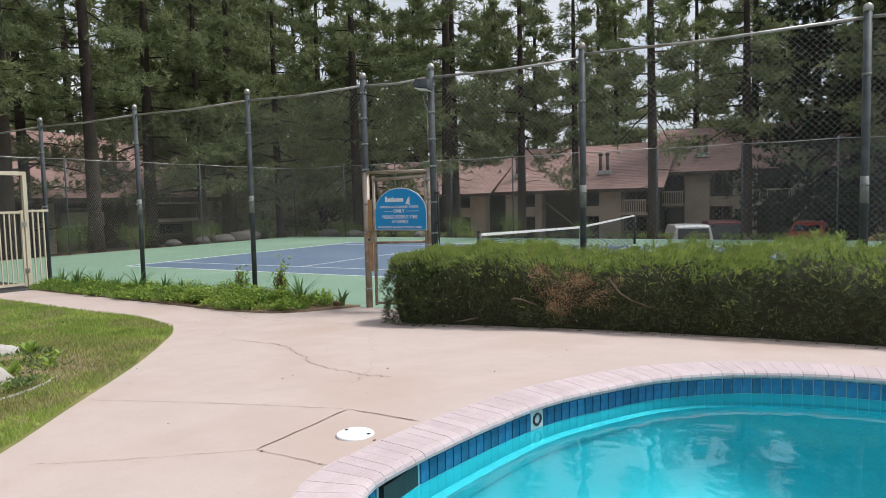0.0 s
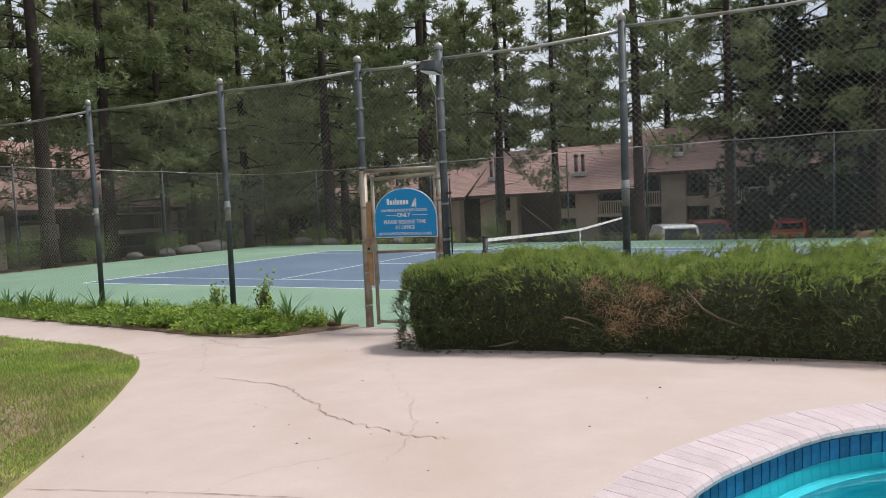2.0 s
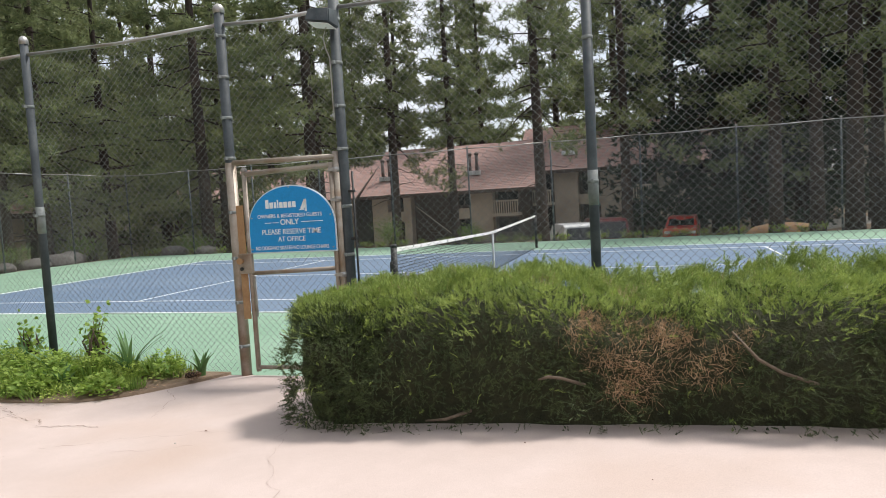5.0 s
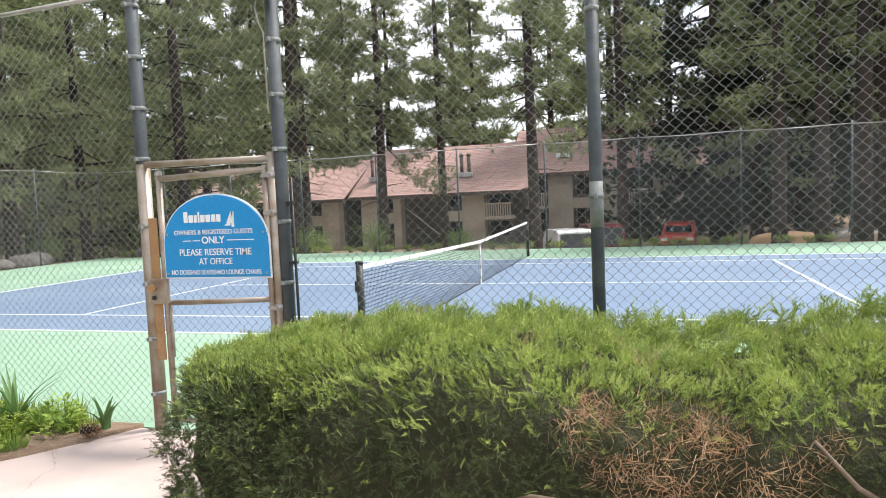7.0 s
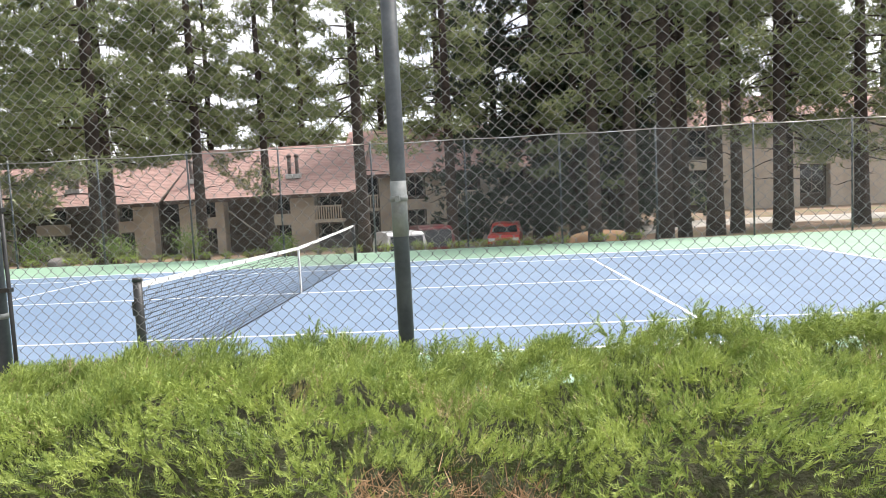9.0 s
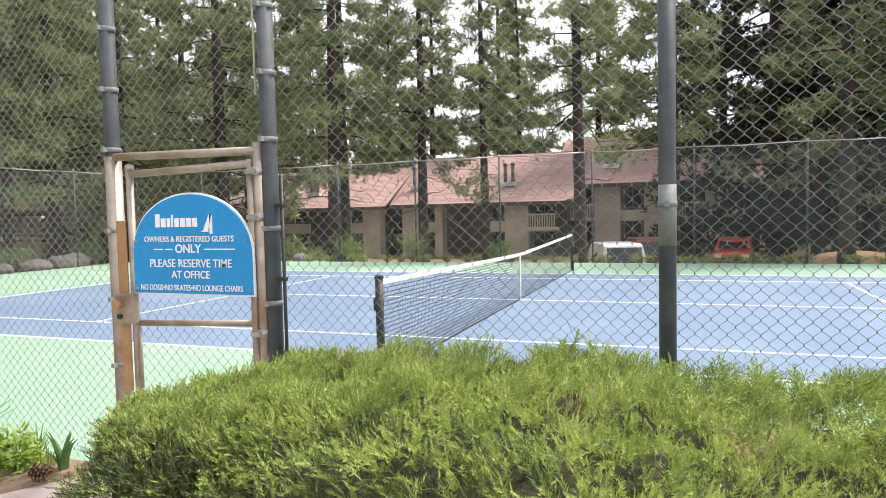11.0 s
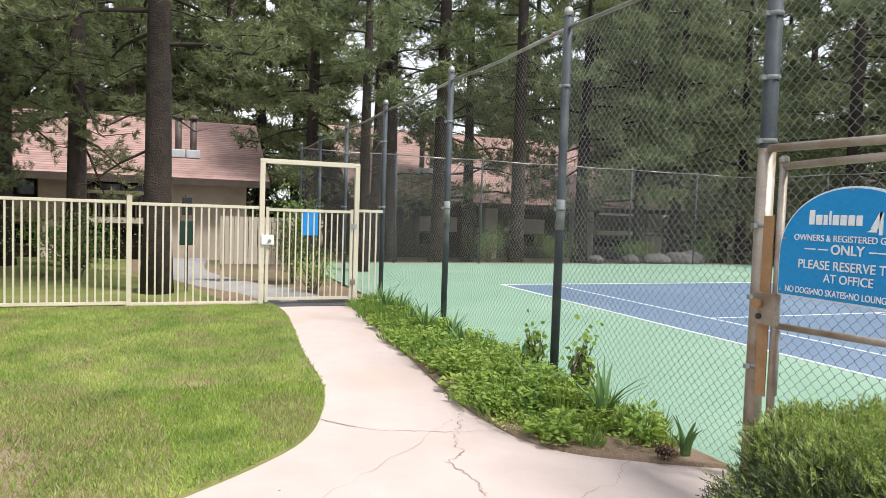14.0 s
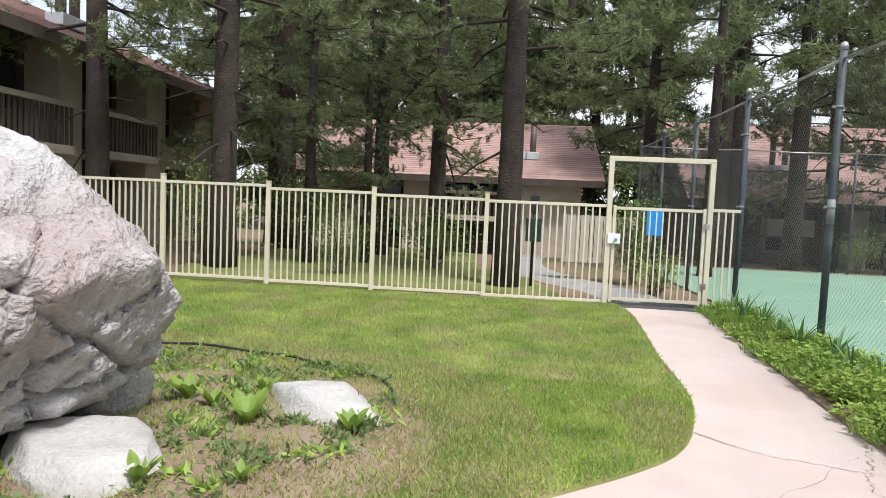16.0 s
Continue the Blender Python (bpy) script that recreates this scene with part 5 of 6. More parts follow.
def skimmer_lid():
    z = float(deck_z(np.array([3.64]), np.array([-8.74]))[0])
    lid = thing("skimmer_lid", "round white plastic skimmer lid set in the deck", "lid", loc=(3.64, -8.74, z + 0.002))
    bm = bm_new()
    tube(bm, [(0, 0, -0.02), (0, 0, 0.006), (0, 0, 0.010)], [0.108, 0.108, 0.102], 40)
    part("cover", bm, SIGNW, lid)
    for x in (-0.078, 0.078):
        bm = bm_new()
        tube(bm, [(x, 0.02, 0.009), (x, 0.02, 0.013)], 0.011, 10)
        part("screw", bm, BLACK, lid)


skimmer_lid()
_r = random.Random(8)
for k in range(46):
    x, y = _r.uniform(-1.5, 4.0), _r.uniform(-9.3, -4.6)
    if inside(LAWN, x, y) or inside(POOL_OUT, x, y):
        continue
    bm = bm_new()
    bmesh.ops.create_icosphere(bm, subdivisions=1, radius=_r.uniform(0.003, 0.009))
    for v in bm.verts:
        v.co = Vector((v.co.x * _r.uniform(0.7, 1.6), v.co.y * _r.uniform(0.7, 1.3), v.co.z * 0.5))
    o = part("pebble", bm, CRACK if k % 3 else PALER, None, loc=(x, y, float(deck_z(np.array([x]), np.array([y]))[0]) + 0.004))
    tagged(o, "small brown crumb of bark or stone on the deck", "debris", "crumbs on the deck")


# ---- the beige picket fence and its gate ----
WX = -9.02


def picket_bay(parent, ya, yb, z0, z1, x=WX):
    for nm, z in (("bottom_rail", z0 + 0.03), ("top_rail", z1 - 0.05)):
        bm = bm_new()
        box(bm, x - 0.02, yb, z - 0.025, x + 0.02, ya, z + 0.025, bevel=0.004)
        part(nm, bm, BEIGE, parent)
    n = max(2, int(round((ya - yb) / 0.115)))
    bm = bm_new()
    box(bm, -0.013, -0.013, 0, 0.013, 0.013, z1 - z0 - 0.09)
    me = mesh_of("picket", bm, BEIGE)
    for k in range(1, n):
        part("picket", me, None, parent, loc=(x, ya + (yb - ya) * k / n, z0 + 0.04))


def square_post(parent, y, z0, z1, x=WX, s=0.038):
    bm = bm_new()
    box(bm, x - s, y - s, z0, x + s, y + s, z1, bevel=0.006)
    ob = part("post", bm, BEIGE, parent)
    bm = bm_new()
    box(bm, x - s - 0.006, y - s - 0.006, z1, x + s + 0.006, y + s + 0.006, z1 + 0.018, bevel=0.006)
    part("cap", bm, BEIGE, ob)


pf = thing("picket_fence", "beige enamelled metal picket fence along the lawn", "fence", "pool fence")
YS = [-5.12, -7.18, -9.15, -11.05, -13.0, -15.0, -17.0]
TOPS = [1.73, 1.75, 1.78, 1.83, 1.84, 1.86]
for k in range(6):
    picket_bay(pf, YS[k] - 0.035, YS[k + 1] + 0.035, 0.03 + 0.02 * k, TOPS[k])
    square_post(pf, YS[k + 1], -0.05, TOPS[k] + 0.07)
picket_bay(pf, -2.98, -3.44, 0.05, 1.73)


def picket_gate():
    g = thing("picket_gate", "closed beige metal picket gate under a tall frame", "gate", "pool fence")
    for y in (-3.47, -5.12):
        square_post(g, y, -0.08, 2.47, s=0.042)
    bm = bm_new()
    box(bm, WX - 0.04, -5.16, 2.44, WX + 0.04, -3.43, 2.52, bevel=0.006)
    part("lintel", bm, BEIGE, g)
    leaf = part("leaf_frame", _leaf(), BEIGE, g)
    bm = bm_new()
    box(bm, -0.011, -0.011, 0, 0.011, 0.011, 1.5)
    me = mesh_of("picket", bm, BEIGE)
    for k in range(1, 13):
        part("picket", me, None, g, loc=(WX, -3.6 - k * 1.36 / 13, 0.12))
    bm = bm_new()
    box(bm, WX + 0.02, -5.13, 1.05, WX + 0.07, -4.92, 1.22, bevel=0.012)
    lk = part("latch_box", bm, SIGNW, g, "white latch box")
    bm = bm_new()
    tube(bm, [(WX + 0.07, -5.0, 1.12), (WX + 0.12, -5.0, 1.12)], [0.02, 0.03], 10)
    part("knob", bm, GALV, lk)
    for z in (0.35, 1.35):
        bm = bm_new()
        box(bm, WX - 0.02, -3.56, z, WX + 0.045, -3.47, z + 0.10, bevel=0.006)
        part("hinge", bm, GALV, g)


def _leaf():
    bm = bm_new()
    for a in ((-3.58, -3.53), (-5.05, -5.0)):
        box(bm, WX - 0.024, a[0], 0.06, WX + 0.024, a[1], 1.70, bevel=0.004)
    for z in (0.09, 1.63):
        box(bm, WX - 0.02, -5.0, z, WX + 0.02, -3.58, z + 0.05)
    return bm


picket_gate()
bm = bm_new()
box(bm, WX - 0.5, -5.3, -0.05, WX + 0.35, -3.4, 0.028, bevel=0.01)
tagged(part("threshold", bm, ASPH, None), "dark asphalt strip under the picket gate", "pavement", kind="structure")


# ---- beyond the picket fence ----
def strip(points, width, zf, material, name, lift=0.02):
    line = spline(points, False, 8)
    V, F = [], []
    for i, q in enumerate(line):
        a, b = line[max(i - 1, 0)], line[min(i + 1, len(line) - 1)]
        t = (b - a) / np.linalg.norm(b - a)
        nn = np.array([-t[1], t[0]])
        for s in (-1, -0.5, 0.5, 1):
            e = q + nn * width / 2 * s
            V.append((e[0], e[1], float(zf(e[0], e[1])) + (lift if abs(s) < 1 else -0.05)))
    for i in range(len(line) - 1):
        for c in range(3):
            F.append((i * 4 + c, i * 4 + c + 1, i * 4 + c + 5, i * 4 + c + 4))
    return raw_mesh(name, V, F, material, True)


tagged(new("footpath", strip([(-9.3, -4.3), (-11, -4.6), (-13, -5.6), (-16, -6.4), (-20, -6.2), (-23.5, -5.6)], 1.7, land_z, PALEP, "footpath", 0.06)), "pale grey concrete footpath beyond the gate", "path", kind="structure")
tagged(new("road", strip([(-14, 27.5), (0, 28.5), (10, 30), (22, 30.5), (40, 28), (60, 27)], 7.0, land_z, ROADC, "road", 0.06)), "pale gravelly road and parking strip behind the court", "road", kind="structure")
tagged(new("back_lawn", slab_from("back_lawn", np.array([(-9.1, -5.6), (-12, -6.2), (-15, -7.6), (-19, -7.8), (-21, -10), (-19, -13.5), (-12, -14), (-9.1, -13)]), lambda x, y: land_z(x, y) + 0.05, 0.1, LAWNBASE)),
       "rough lawn beyond the picket fence", "lawn", kind="structure")


def dispenser():
    d = thing("bag_dispenser", "dark green box on a black post beyond the fence", "dispenser", loc=(-11.0, -6.3, float(land_z(-11.0, -6.3))))
    bm = bm_new()
    tube(bm, [(0, 0, -0.05), (0, 0, 1.9)], 0.03, 10)
    part("post", bm, BLACK, d)
    bm = bm_new()
    box(bm, 0.03, -0.15, 0.95, 0.16, 0.15, 1.42, bevel=0.02)
    part("box", bm, surface("dark_green_paint", (0.008, 0.03, 0.02), (0.012, 0.045, 0.03), 8, 0.5, 0.05), d)
    bm = bm_new()
    box(bm, 0.03, -0.09, 1.52, 0.05, 0.09, 1.86, bevel=0.008)
    part("notice", bm, BLACK, d)


dispenser()
bb = thing("notice_board", "bright blue panel on a post beyond the gate", "sign", loc=(-11.0, -3.95, float(land_z(-11.0, -3.95))))
bm = bm_new()
tube(bm, [(0, 0, -0.05), (0, 0, 1.7)], 0.03, 10)
part("post", bm, BLACK, bb)
bm = bm_new()
box(bm, 0.03, -0.16, 1.18, 0.06, 0.16, 1.70, bevel=0.006)
part("panel", bm, surface("bright_blue", (0.01, 0.24, 0.66), (0.015, 0.27, 0.70), 6, 0.5, 0.05), bb)


def slat_screen():
    s = thing("slat_screen", "low beige slatted utility screen beyond the gate", "screen", loc=(-12.6, -5.6, float(land_z(-12.6, -5.0))))
    for k in range(16):
        bm = bm_new()
        box(bm, -0.02, k * 0.1, 0.45, 0.0, k * 0.1 + 0.085, 1.5)
        part("slat", bm, STUCCO, s)
    for z in (0.5, 1.4):
        bm = bm_new()
        box(bm, -0.06, 0, z, -0.02, 1.6, z + 0.08)
        part("rail", bm, STUCCO, s)
    for y in (0.02, 1.5):
        bm = bm_new()
        box(bm, -0.12, y, -0.1, -0.06, y + 0.08, 1.5)
        part("post", bm, STUCCO, s)


slat_screen()


def bush(x, y, r, h, leaf, n, ln, wd, label, seed, name="shrub", z=None, flowers=0):
    """A loose shrub: stems from the foot and many single leaves."""
    rng = np.random.default_rng(seed)
    z = float(land_z(x, y)) if z is None else z
    b = thing(name, label, "shrub", loc=(x, y, z))
    bm = bm_new()
    tips = []
    for k in range(16):
        a = rng.uniform(0, math.tau)
        e = rng.uniform(0.3, 1.0)
        tip = np.array([math.cos(a) * r * e, math.sin(a) * r * e, h * rng.uniform(0.55, 1.0)])
        mid = tip * np.array([0.45, 0.45, 0.6]) + rng.normal(size=3) * 0.05
        tube(bm, [(0, 0, -0.05), mid, tip], [0.018, 0.011, 0.004], 5, False)
        tips += [tip, mid * 0.6 + tip * 0.4, mid]
    o = part("stem", bm, TWIG, b)
    o["kind"] = "stuff"
    C = np.array(tips)[rng.integers(0, len(tips), n)] + rng.normal(size=(n, 3)) * np.array([r * 0.26, r * 0.26, h * 0.16])
    C[:, 2] = np.maximum(C[:, 2], 0.04)
    v, f = leaves(C, rng.normal(size=(n, 3)) + np.array([0, 0, 0.4]), rng.uniform(ln * 0.6, ln, n), wd, rng)
    part("foliage", raw_mesh("foliage", v, f, leaf), None, b)["kind"] = "stuff"
    if flowers:
        C = np.array(tips)[rng.integers(0, len(tips), flowers)] + rng.normal(size=(flowers, 3)) * 0.08 + np.array([0, 0, 0.1])
        v, f = leaves(C, rng.normal(size=(flowers, 3)), 0.05, 0.04, rng)
        part("blossom", raw_mesh("blossom", v, f, LILAC), None, b, "pale lilac blossom")["kind"] = "stuff"


LILAC = leafy("lilac_petals", (0.22, 0.17, 0.36), (0.38, 0.32, 0.55))
bush(-13.6, -8.5, 1.1, 1.35, SHRUB, 2600, 0.08, 0.04, "rounded light green shrub beyond the picket fence", 31)
bush(-11.4, -10.3, 0.8, 1.5, SHRUB, 1800, 0.07, 0.035, "loose green shrub behind the picket fence", 32)
bush(-14.2, -11.9, 1.0, 2.6, SHRUB, 2400, 0.08, 0.05, "tall leafy aspen shrub behind the fence", 33)
bush(-12.0, -13.6, 0.9, 2.3, SHRUB, 2000, 0.08, 0.05, "tall leafy aspen shrub behind the fence", 34)
bush(-12.6, -4.0, 0.6, 1.9, SHRUB, 1500, 0.08, 0.05, "lilac bush with pale flowers beyond the gate", 35, flowers=50)
bush(-10.6, -3.9, 0.5, 0.9, WEED, 900, 0.07, 0.03, "green weeds beside the path beyond the gate", 36)
for k, (x, y, r, h) in enumerate(((-16.5, 17.6, 0.9, 0.9), (-13.0, 18.0, 0.8, 1.1), (-9.4, 17.4, 0.8, 1.0), (-7.2, 18.2, 0.7, 1.3), (-3.4, 17.3, 0.5, 0.7), (-20.3, 7.5, 0.8, 1.1), (-20.6, 4.6, 0.9, 1.3), (-20.0, 11.0, 0.7, 0.9), (-20.3, 14.8, 0.9, 1.2))):
    bush(x, y, r, h, SHRUB, 1100, 0.09, 0.05, "green shrub at the foot of the court fence", 40 + k)
for k in range(46):
    x = -18 + k * 0.62 + _r.uniform(-0.3, 0.3)
    if x > 9:
        break
    bush(x, 16.2 + _r.uniform(-0.1, 0.5), 0.3, 0.26, WEED, 130, 0.10, 0.025, "low tuft of grass at the court edge", 200 + k, name="grass_tuft")


# ---- rocks ----
def rock(name, label, loc, r, mat, seed, sub=4, rough=0.18, cut=0.0, rz=0.0, group="", strata=False):
    bm = bm_new()
    bmesh.ops.create_icosphere(bm, subdivisions=sub, radius=1.0)
    rng = random.Random(seed)
    planes = [(Vector((rng.gauss(0, 1), rng.gauss(0, 1), rng.gauss(0.15, 0.7))).normalized(), rng.uniform(0.74, 0.95)) for _ in range(20)]
    for v in bm.verts:
        p = v.co.normalized()
        d = 1.0
        for n, h in planes:
            c = p.dot(n)
            if c > 0.05:
                d = min(d, h / c)
        d = 0.93 * d + 0.07
        q = p * d
        d += rough * 0.3 * noise.noise(q * 1.6 + Vector((seed, 0, 0))) + rough * 0.2 * noise.noise(q * 4.3) + rough * 0.14 * abs(noise.noise(q * 9)) + rough * 0.08 * noise.noise(q * 19) + rough * 0.05 * noise.noise(q * 41)
        if strata:
            for nrm, off, w, dp in ((Vector((0.25, 0.35, 0.9)).normalized(), -0.28, 0.022, 0.13), (Vector((-0.5, 0.3, 0.8)).normalized(), 0.22, 0.014, 0.09), (Vector((0.75, -0.45, 0.45)).normalized(), 0.1, 0.012, 0.06), (Vector((0.9, 0.2, -0.5)).normalized(), 0.45, 0.015, 0.08), (Vector((0.2, 0.9, 0.35)).normalized(), 0.62, 0.012, 0.08), (Vector((0.5, -0.2, 0.85)).normalized(), -0.05, 0.012, 0.08), (Vector((0.8, 0.5, 0.55)).normalized(), 0.36, 0.010, 0.07)):
                t = q.dot(nrm) - off + 0.06 * noise.noise(q * 3.0)
                d -= dp * math.exp(-(t / w) ** 2)
            if q.z < -0.28:
                d *= 1 - 0.30 * min(1.0, (-0.28 - q.z) / 0.35)
        v.co = Vector((p.x * d * r[0], p.y * d * r[1], p.z * d * r[2]))
    for f in bm.faces:
        f.smooth = True
    ob = part(name, bm, mat, None, loc=pose(*loc, 0, 0, rz))
    return tagged(ob, label, "rock", group)


def dz(x, y):
    return float(deck_z(np.array([x]), np.array([y]))[0]) + 0.04


rock("boulder", "huge pale cracked granite boulder at the edge of the lawn", (-0.78, -10.08, 0.80), (1.36, 1.40, 1.16), ROCK, 4, 6, 0.26, strata=True)
rock("boulder", "flat pale granite rock under the big boulder", (-0.62, -8.98, dz(-0.6, -9) - 0.03), (0.72, 0.46, 0.27), PALER, 9, 5, 0.14, rz=40)
rock("boulder", "low pale rounded granite stone half sunk in dirt", (-2.0, -8.05, dz(-2, -8) - 0.05), (0.74, 0.45, 0.27), PALER, 14, 5, 0.12, rz=35)
rock("boulder", "grey-brown stone against the big boulder", (-1.55, -9.5, dz(-1.5, -9.4) + 0.15), (0.4, 0.35, 0.35), ROCK, 17, 4, 0.15)
for k, (x, y, s) in enumerate(((-19.6, 12.9, 0.55), (-19.8, 11.8, 0.45), (-20.1, 13.8, 0.6), (-19.6, 10.4, 0.4), (-17.0, 16.6, 0.45), (-15.2, 16.5, 0.4), (-11.2, 16.4, 0.35), (-19.7, 8.9, 0.35), (3.2, 17.6, 0.22))):
    rock("boulder", "rough grey stone beside the court fence", (x, y, float(land_z(x, y)) + s * 0.25), (s * 1.5, s, s * 0.7), GREYR, 60 + k, 3, 0.2, rz=k * 50, group="stones around the court")
rock("sand_heap", "tan heap of sand and dirt behind the court", (9.0, 23.2, float(land_z(9.0, 23.2)) + 0.2), (2.0, 1.1, 0.75), surface("tan_sand", (0.34, 0.20, 0.11), (0.44, 0.28, 0.16), 2, 0.95, 0.5, 30), 77, 4, 0.12)
bm = bm_new()
line = DIRT[[k for k in range(len(DIRT)) if DIRT[k][0] < -2.2 and DIRT[k][1] > -10.4]]
tube(bm, [(q[0], q[1], dz(q[0], q[1]) + 0.02 + 0.008 * math.sin(i * 1.3)) for i, q in enumerate(line)], 0.014, 8)
tagged(part("lawn_edging", bm, BLACK, None), "black plastic edging strip between dirt and lawn", "edging")
bm = bm_new()
line = DIRT[[k for k in range(len(DIRT)) if DIRT[k][0] > -1.0 and DIRT[k][1] > -9.35]]
tube(bm, [(q[0], q[1], dz(q[0], q[1]) - 0.008) for q in line], 0.013, 8)
tagged(part("lawn_edging", bm, ROCK, None), "grey curved edging strip between dirt and lawn", "edging")


# ---- parked vehicles beyond the court ----
def car(label, loc, rz, paint, length=4.4, width=1.8, height=1.75, roofc=None):
    c = thing("car", label, "car", "parked cars", loc=loc, rz=rz)
    L, W = length / 2, width / 2
    prof = [(-L, 0.35), (-L, 0.85), (-L + 0.15, 0.98), (-L + 1.15, 1.05), (-L + 1.75, height - 0.06), (-L + 2.0, height), (L - 0.45, height), (L - 0.12, height - 0.1), (L, 1.0), (L, 0.35)]
    bm = bm_new()
    rows = []
    for y, sh in ((-W, 0.94), (-W * 0.97, 0.99), (0, 1.0), (W * 0.97, 0.99), (W, 0.94)):
        rows.append([bm.verts.new((x * (0.99 if sh < 0.95 else 1), y * (0.86 if z > 1.2 else 1), 0.35 + (z - 0.35) * sh)) for x, z in prof])
    for a, b in zip(rows, rows[1:]):
        for i in range(len(prof)):
            j = (i + 1) % len(prof)
            bm.faces.new((a[i], a[j], b[j], b[i]))
    bm.faces.new(rows[0][::-1])
    bm.faces.new(rows[-1])
    part("body", bm, paint, c)
    for s in (-1, 1):
        bm = bm_new()
        y = s * W * 0.90
        for x0, x1 in ((-L + 1.6, -0.1), (0.0, L - 0.5)):
            v = [bm.verts.new(p) for p in ((x0, y + s * 0.045, 1.05), (x1, y + s * 0.045, 1.05), (x1 - 0.05, s * W * 0.845 + s * 0.02, height - 0.2), (x0 + 0.25 * (x0 < -0.2), s * W * 0.845 + s * 0.02, height - 0.2))]
            w = [bm.verts.new(q.co - Vector((0, s * 0.02, 0))) for q in v]
            bm.faces.new(v)
            bm.faces.new(w[::-1])
            for i in range(4):
                bm.faces.new((v[i], w[i], w[(i + 1) % 4], v[(i + 1) % 4]))
        part("side_window", bm, GLASS, c)
    for x0, z0, x1, z1, nm in ((-L + 1.17, 1.08, -L + 1.70, height - 0.12, "windscreen"), (L + 0.005, 1.02, L - 0.10, height - 0.16, "rear_window")):
        bm = bm_new()
        q = -0.02 if nm == "windscreen" else 0.02
        v = [bm.verts.new(p) for p in ((x0 + q, -W * 0.8, z0), (x0 + q, W * 0.8, z0), (x1 + q, W * 0.74, z1), (x1 + q, -W * 0.74, z1))]
        w = [bm.verts.new(p.co - Vector((q * 1.5, 0, 0.01))) for p in v]
        bm.faces.new(v)
        bm.faces.new(w[::-1])
        for i in range(4):
            bm.faces.new((v[i], w[i], w[(i + 1) % 4], v[(i + 1) % 4]))
        part(nm, bm, GLASS, c)
    for x in (-L + 0.85, L - 0.85):
        for s in (-1, 1):
            bm = bm_new()
            tube(bm, [(x, s * (W - 0.2), 0.33), (x, s * (W + 0.01), 0.33)], 0.33, 18)
            wh = part("wheel", bm, BLACK, c)
            bm = bm_new()
            tube(bm, [(x, s * (W + 0.005), 0.33), (x, s * (W + 0.025), 0.33)], [0.2, 0.17], 14)
            part("rim", bm, FLASH, wh)
    for s in (-1, 1):
        bm = bm_new()
        box(bm, -L - 0.015, s * W * 0.75 - 0.17, 0.68, -L + 0.06, s * W * 0.75 + 0.17, 0.84, bevel=0.02)
        part("headlight", bm, FLASH, c)
        bm = bm_new()
        box(bm, L - 0.06, s * W * 0.82 - 0.08, 0.72, L + 0.015, s * W * 0.82 + 0.08, 1.0, bevel=0.02)
        part("tail_light", bm, surface("tail_red", (0.3, 0.01, 0.01), (0.4, 0.015, 0.012), 6, 0.3, 0), c)
    bm = bm_new()
    box(bm, -L - 0.03, -W * 0.5, 0.55, -L + 0.05, W * 0.5, 0.72, bevel=0.01)
    part("grille", bm, BLACK, c)
    bm = bm_new()
    box(bm, -L - 0.07, -W, 0.36, -L + 0.1, W, 0.54, bevel=0.03)
    box(bm, L - 0.1, -W, 0.36, L + 0.07, W, 0.56, bevel=0.03)
    part("bumper", bm, FLUE, c)


WHITEP = surface("white_car_paint", (0.62, 0.63, 0.64), (0.68, 0.69, 0.70), 3, 0.25, 0)
MAROON = surface("maroon_car_paint", (0.10, 0.012, 0.014), (0.13, 0.016, 0.018), 3, 0.3, 0)
REDP = surface("red_truck_paint", (0.42, 0.035, 0.025), (0.5, 0.045, 0.03), 3, 0.35, 0)
car("white van parked behind the court", (-0.1, 23.5, float(land_z(-0.1, 23.5))), -70, WHITEP, 4.4, 1.85, 1.85)
car("dark red off-road wagon parked behind the court", (1.15, 26.2, float(land_z(1.15, 26.2))), -75, MAROON, 4.5, 1.85, 1.95)
car("red pickup truck facing the court", (5.2, 31.5, float(land_z(5.2, 31.5))), 84, REDP, 4.6, 1.7, 1.55)


# ---- planting along the court fence ----
def iris(x, y, h, n, seed):
    rng = random.Random(seed)
    z = dz(x, y) - 0.02
    ob = thing("iris_clump", "clump of sword-shaped iris leaves in the fence bed", "plant", "irises in the bed", loc=(x, y, z))
    for k in range(n):
        a = rng.uniform(0, math.tau)
        lean = rng.uniform(0.15, 0.8)
        hh = h * rng.uniform(0.6, 1.05)
        w = rng.uniform(0.02, 0.032)
        bm = bm_new()
        side = Vector((-math.sin(a), math.cos(a), 0))
        out = Vector((math.cos(a), math.sin(a), 0))
        prev = None
        for s in range(7):
            t = s / 6
            p = out * (0.02 + lean * hh * t * t) + Vector((0, 0, hh * (t - 0.18 * lean * t * t)))
            ww = w * (1 - t ** 2.2) + 0.001
            row = [bm.verts.new(p - side * ww), bm.verts.new(p + out * 0.006), bm.verts.new(p + side * ww)]
            if prev:
                bm.faces.new((prev[0], prev[1], row[1], row[0]))
                bm.faces.new((prev[1], prev[2], row[2], row[1]))
            prev = row
        part("leaf", bm, IRIS, ob)


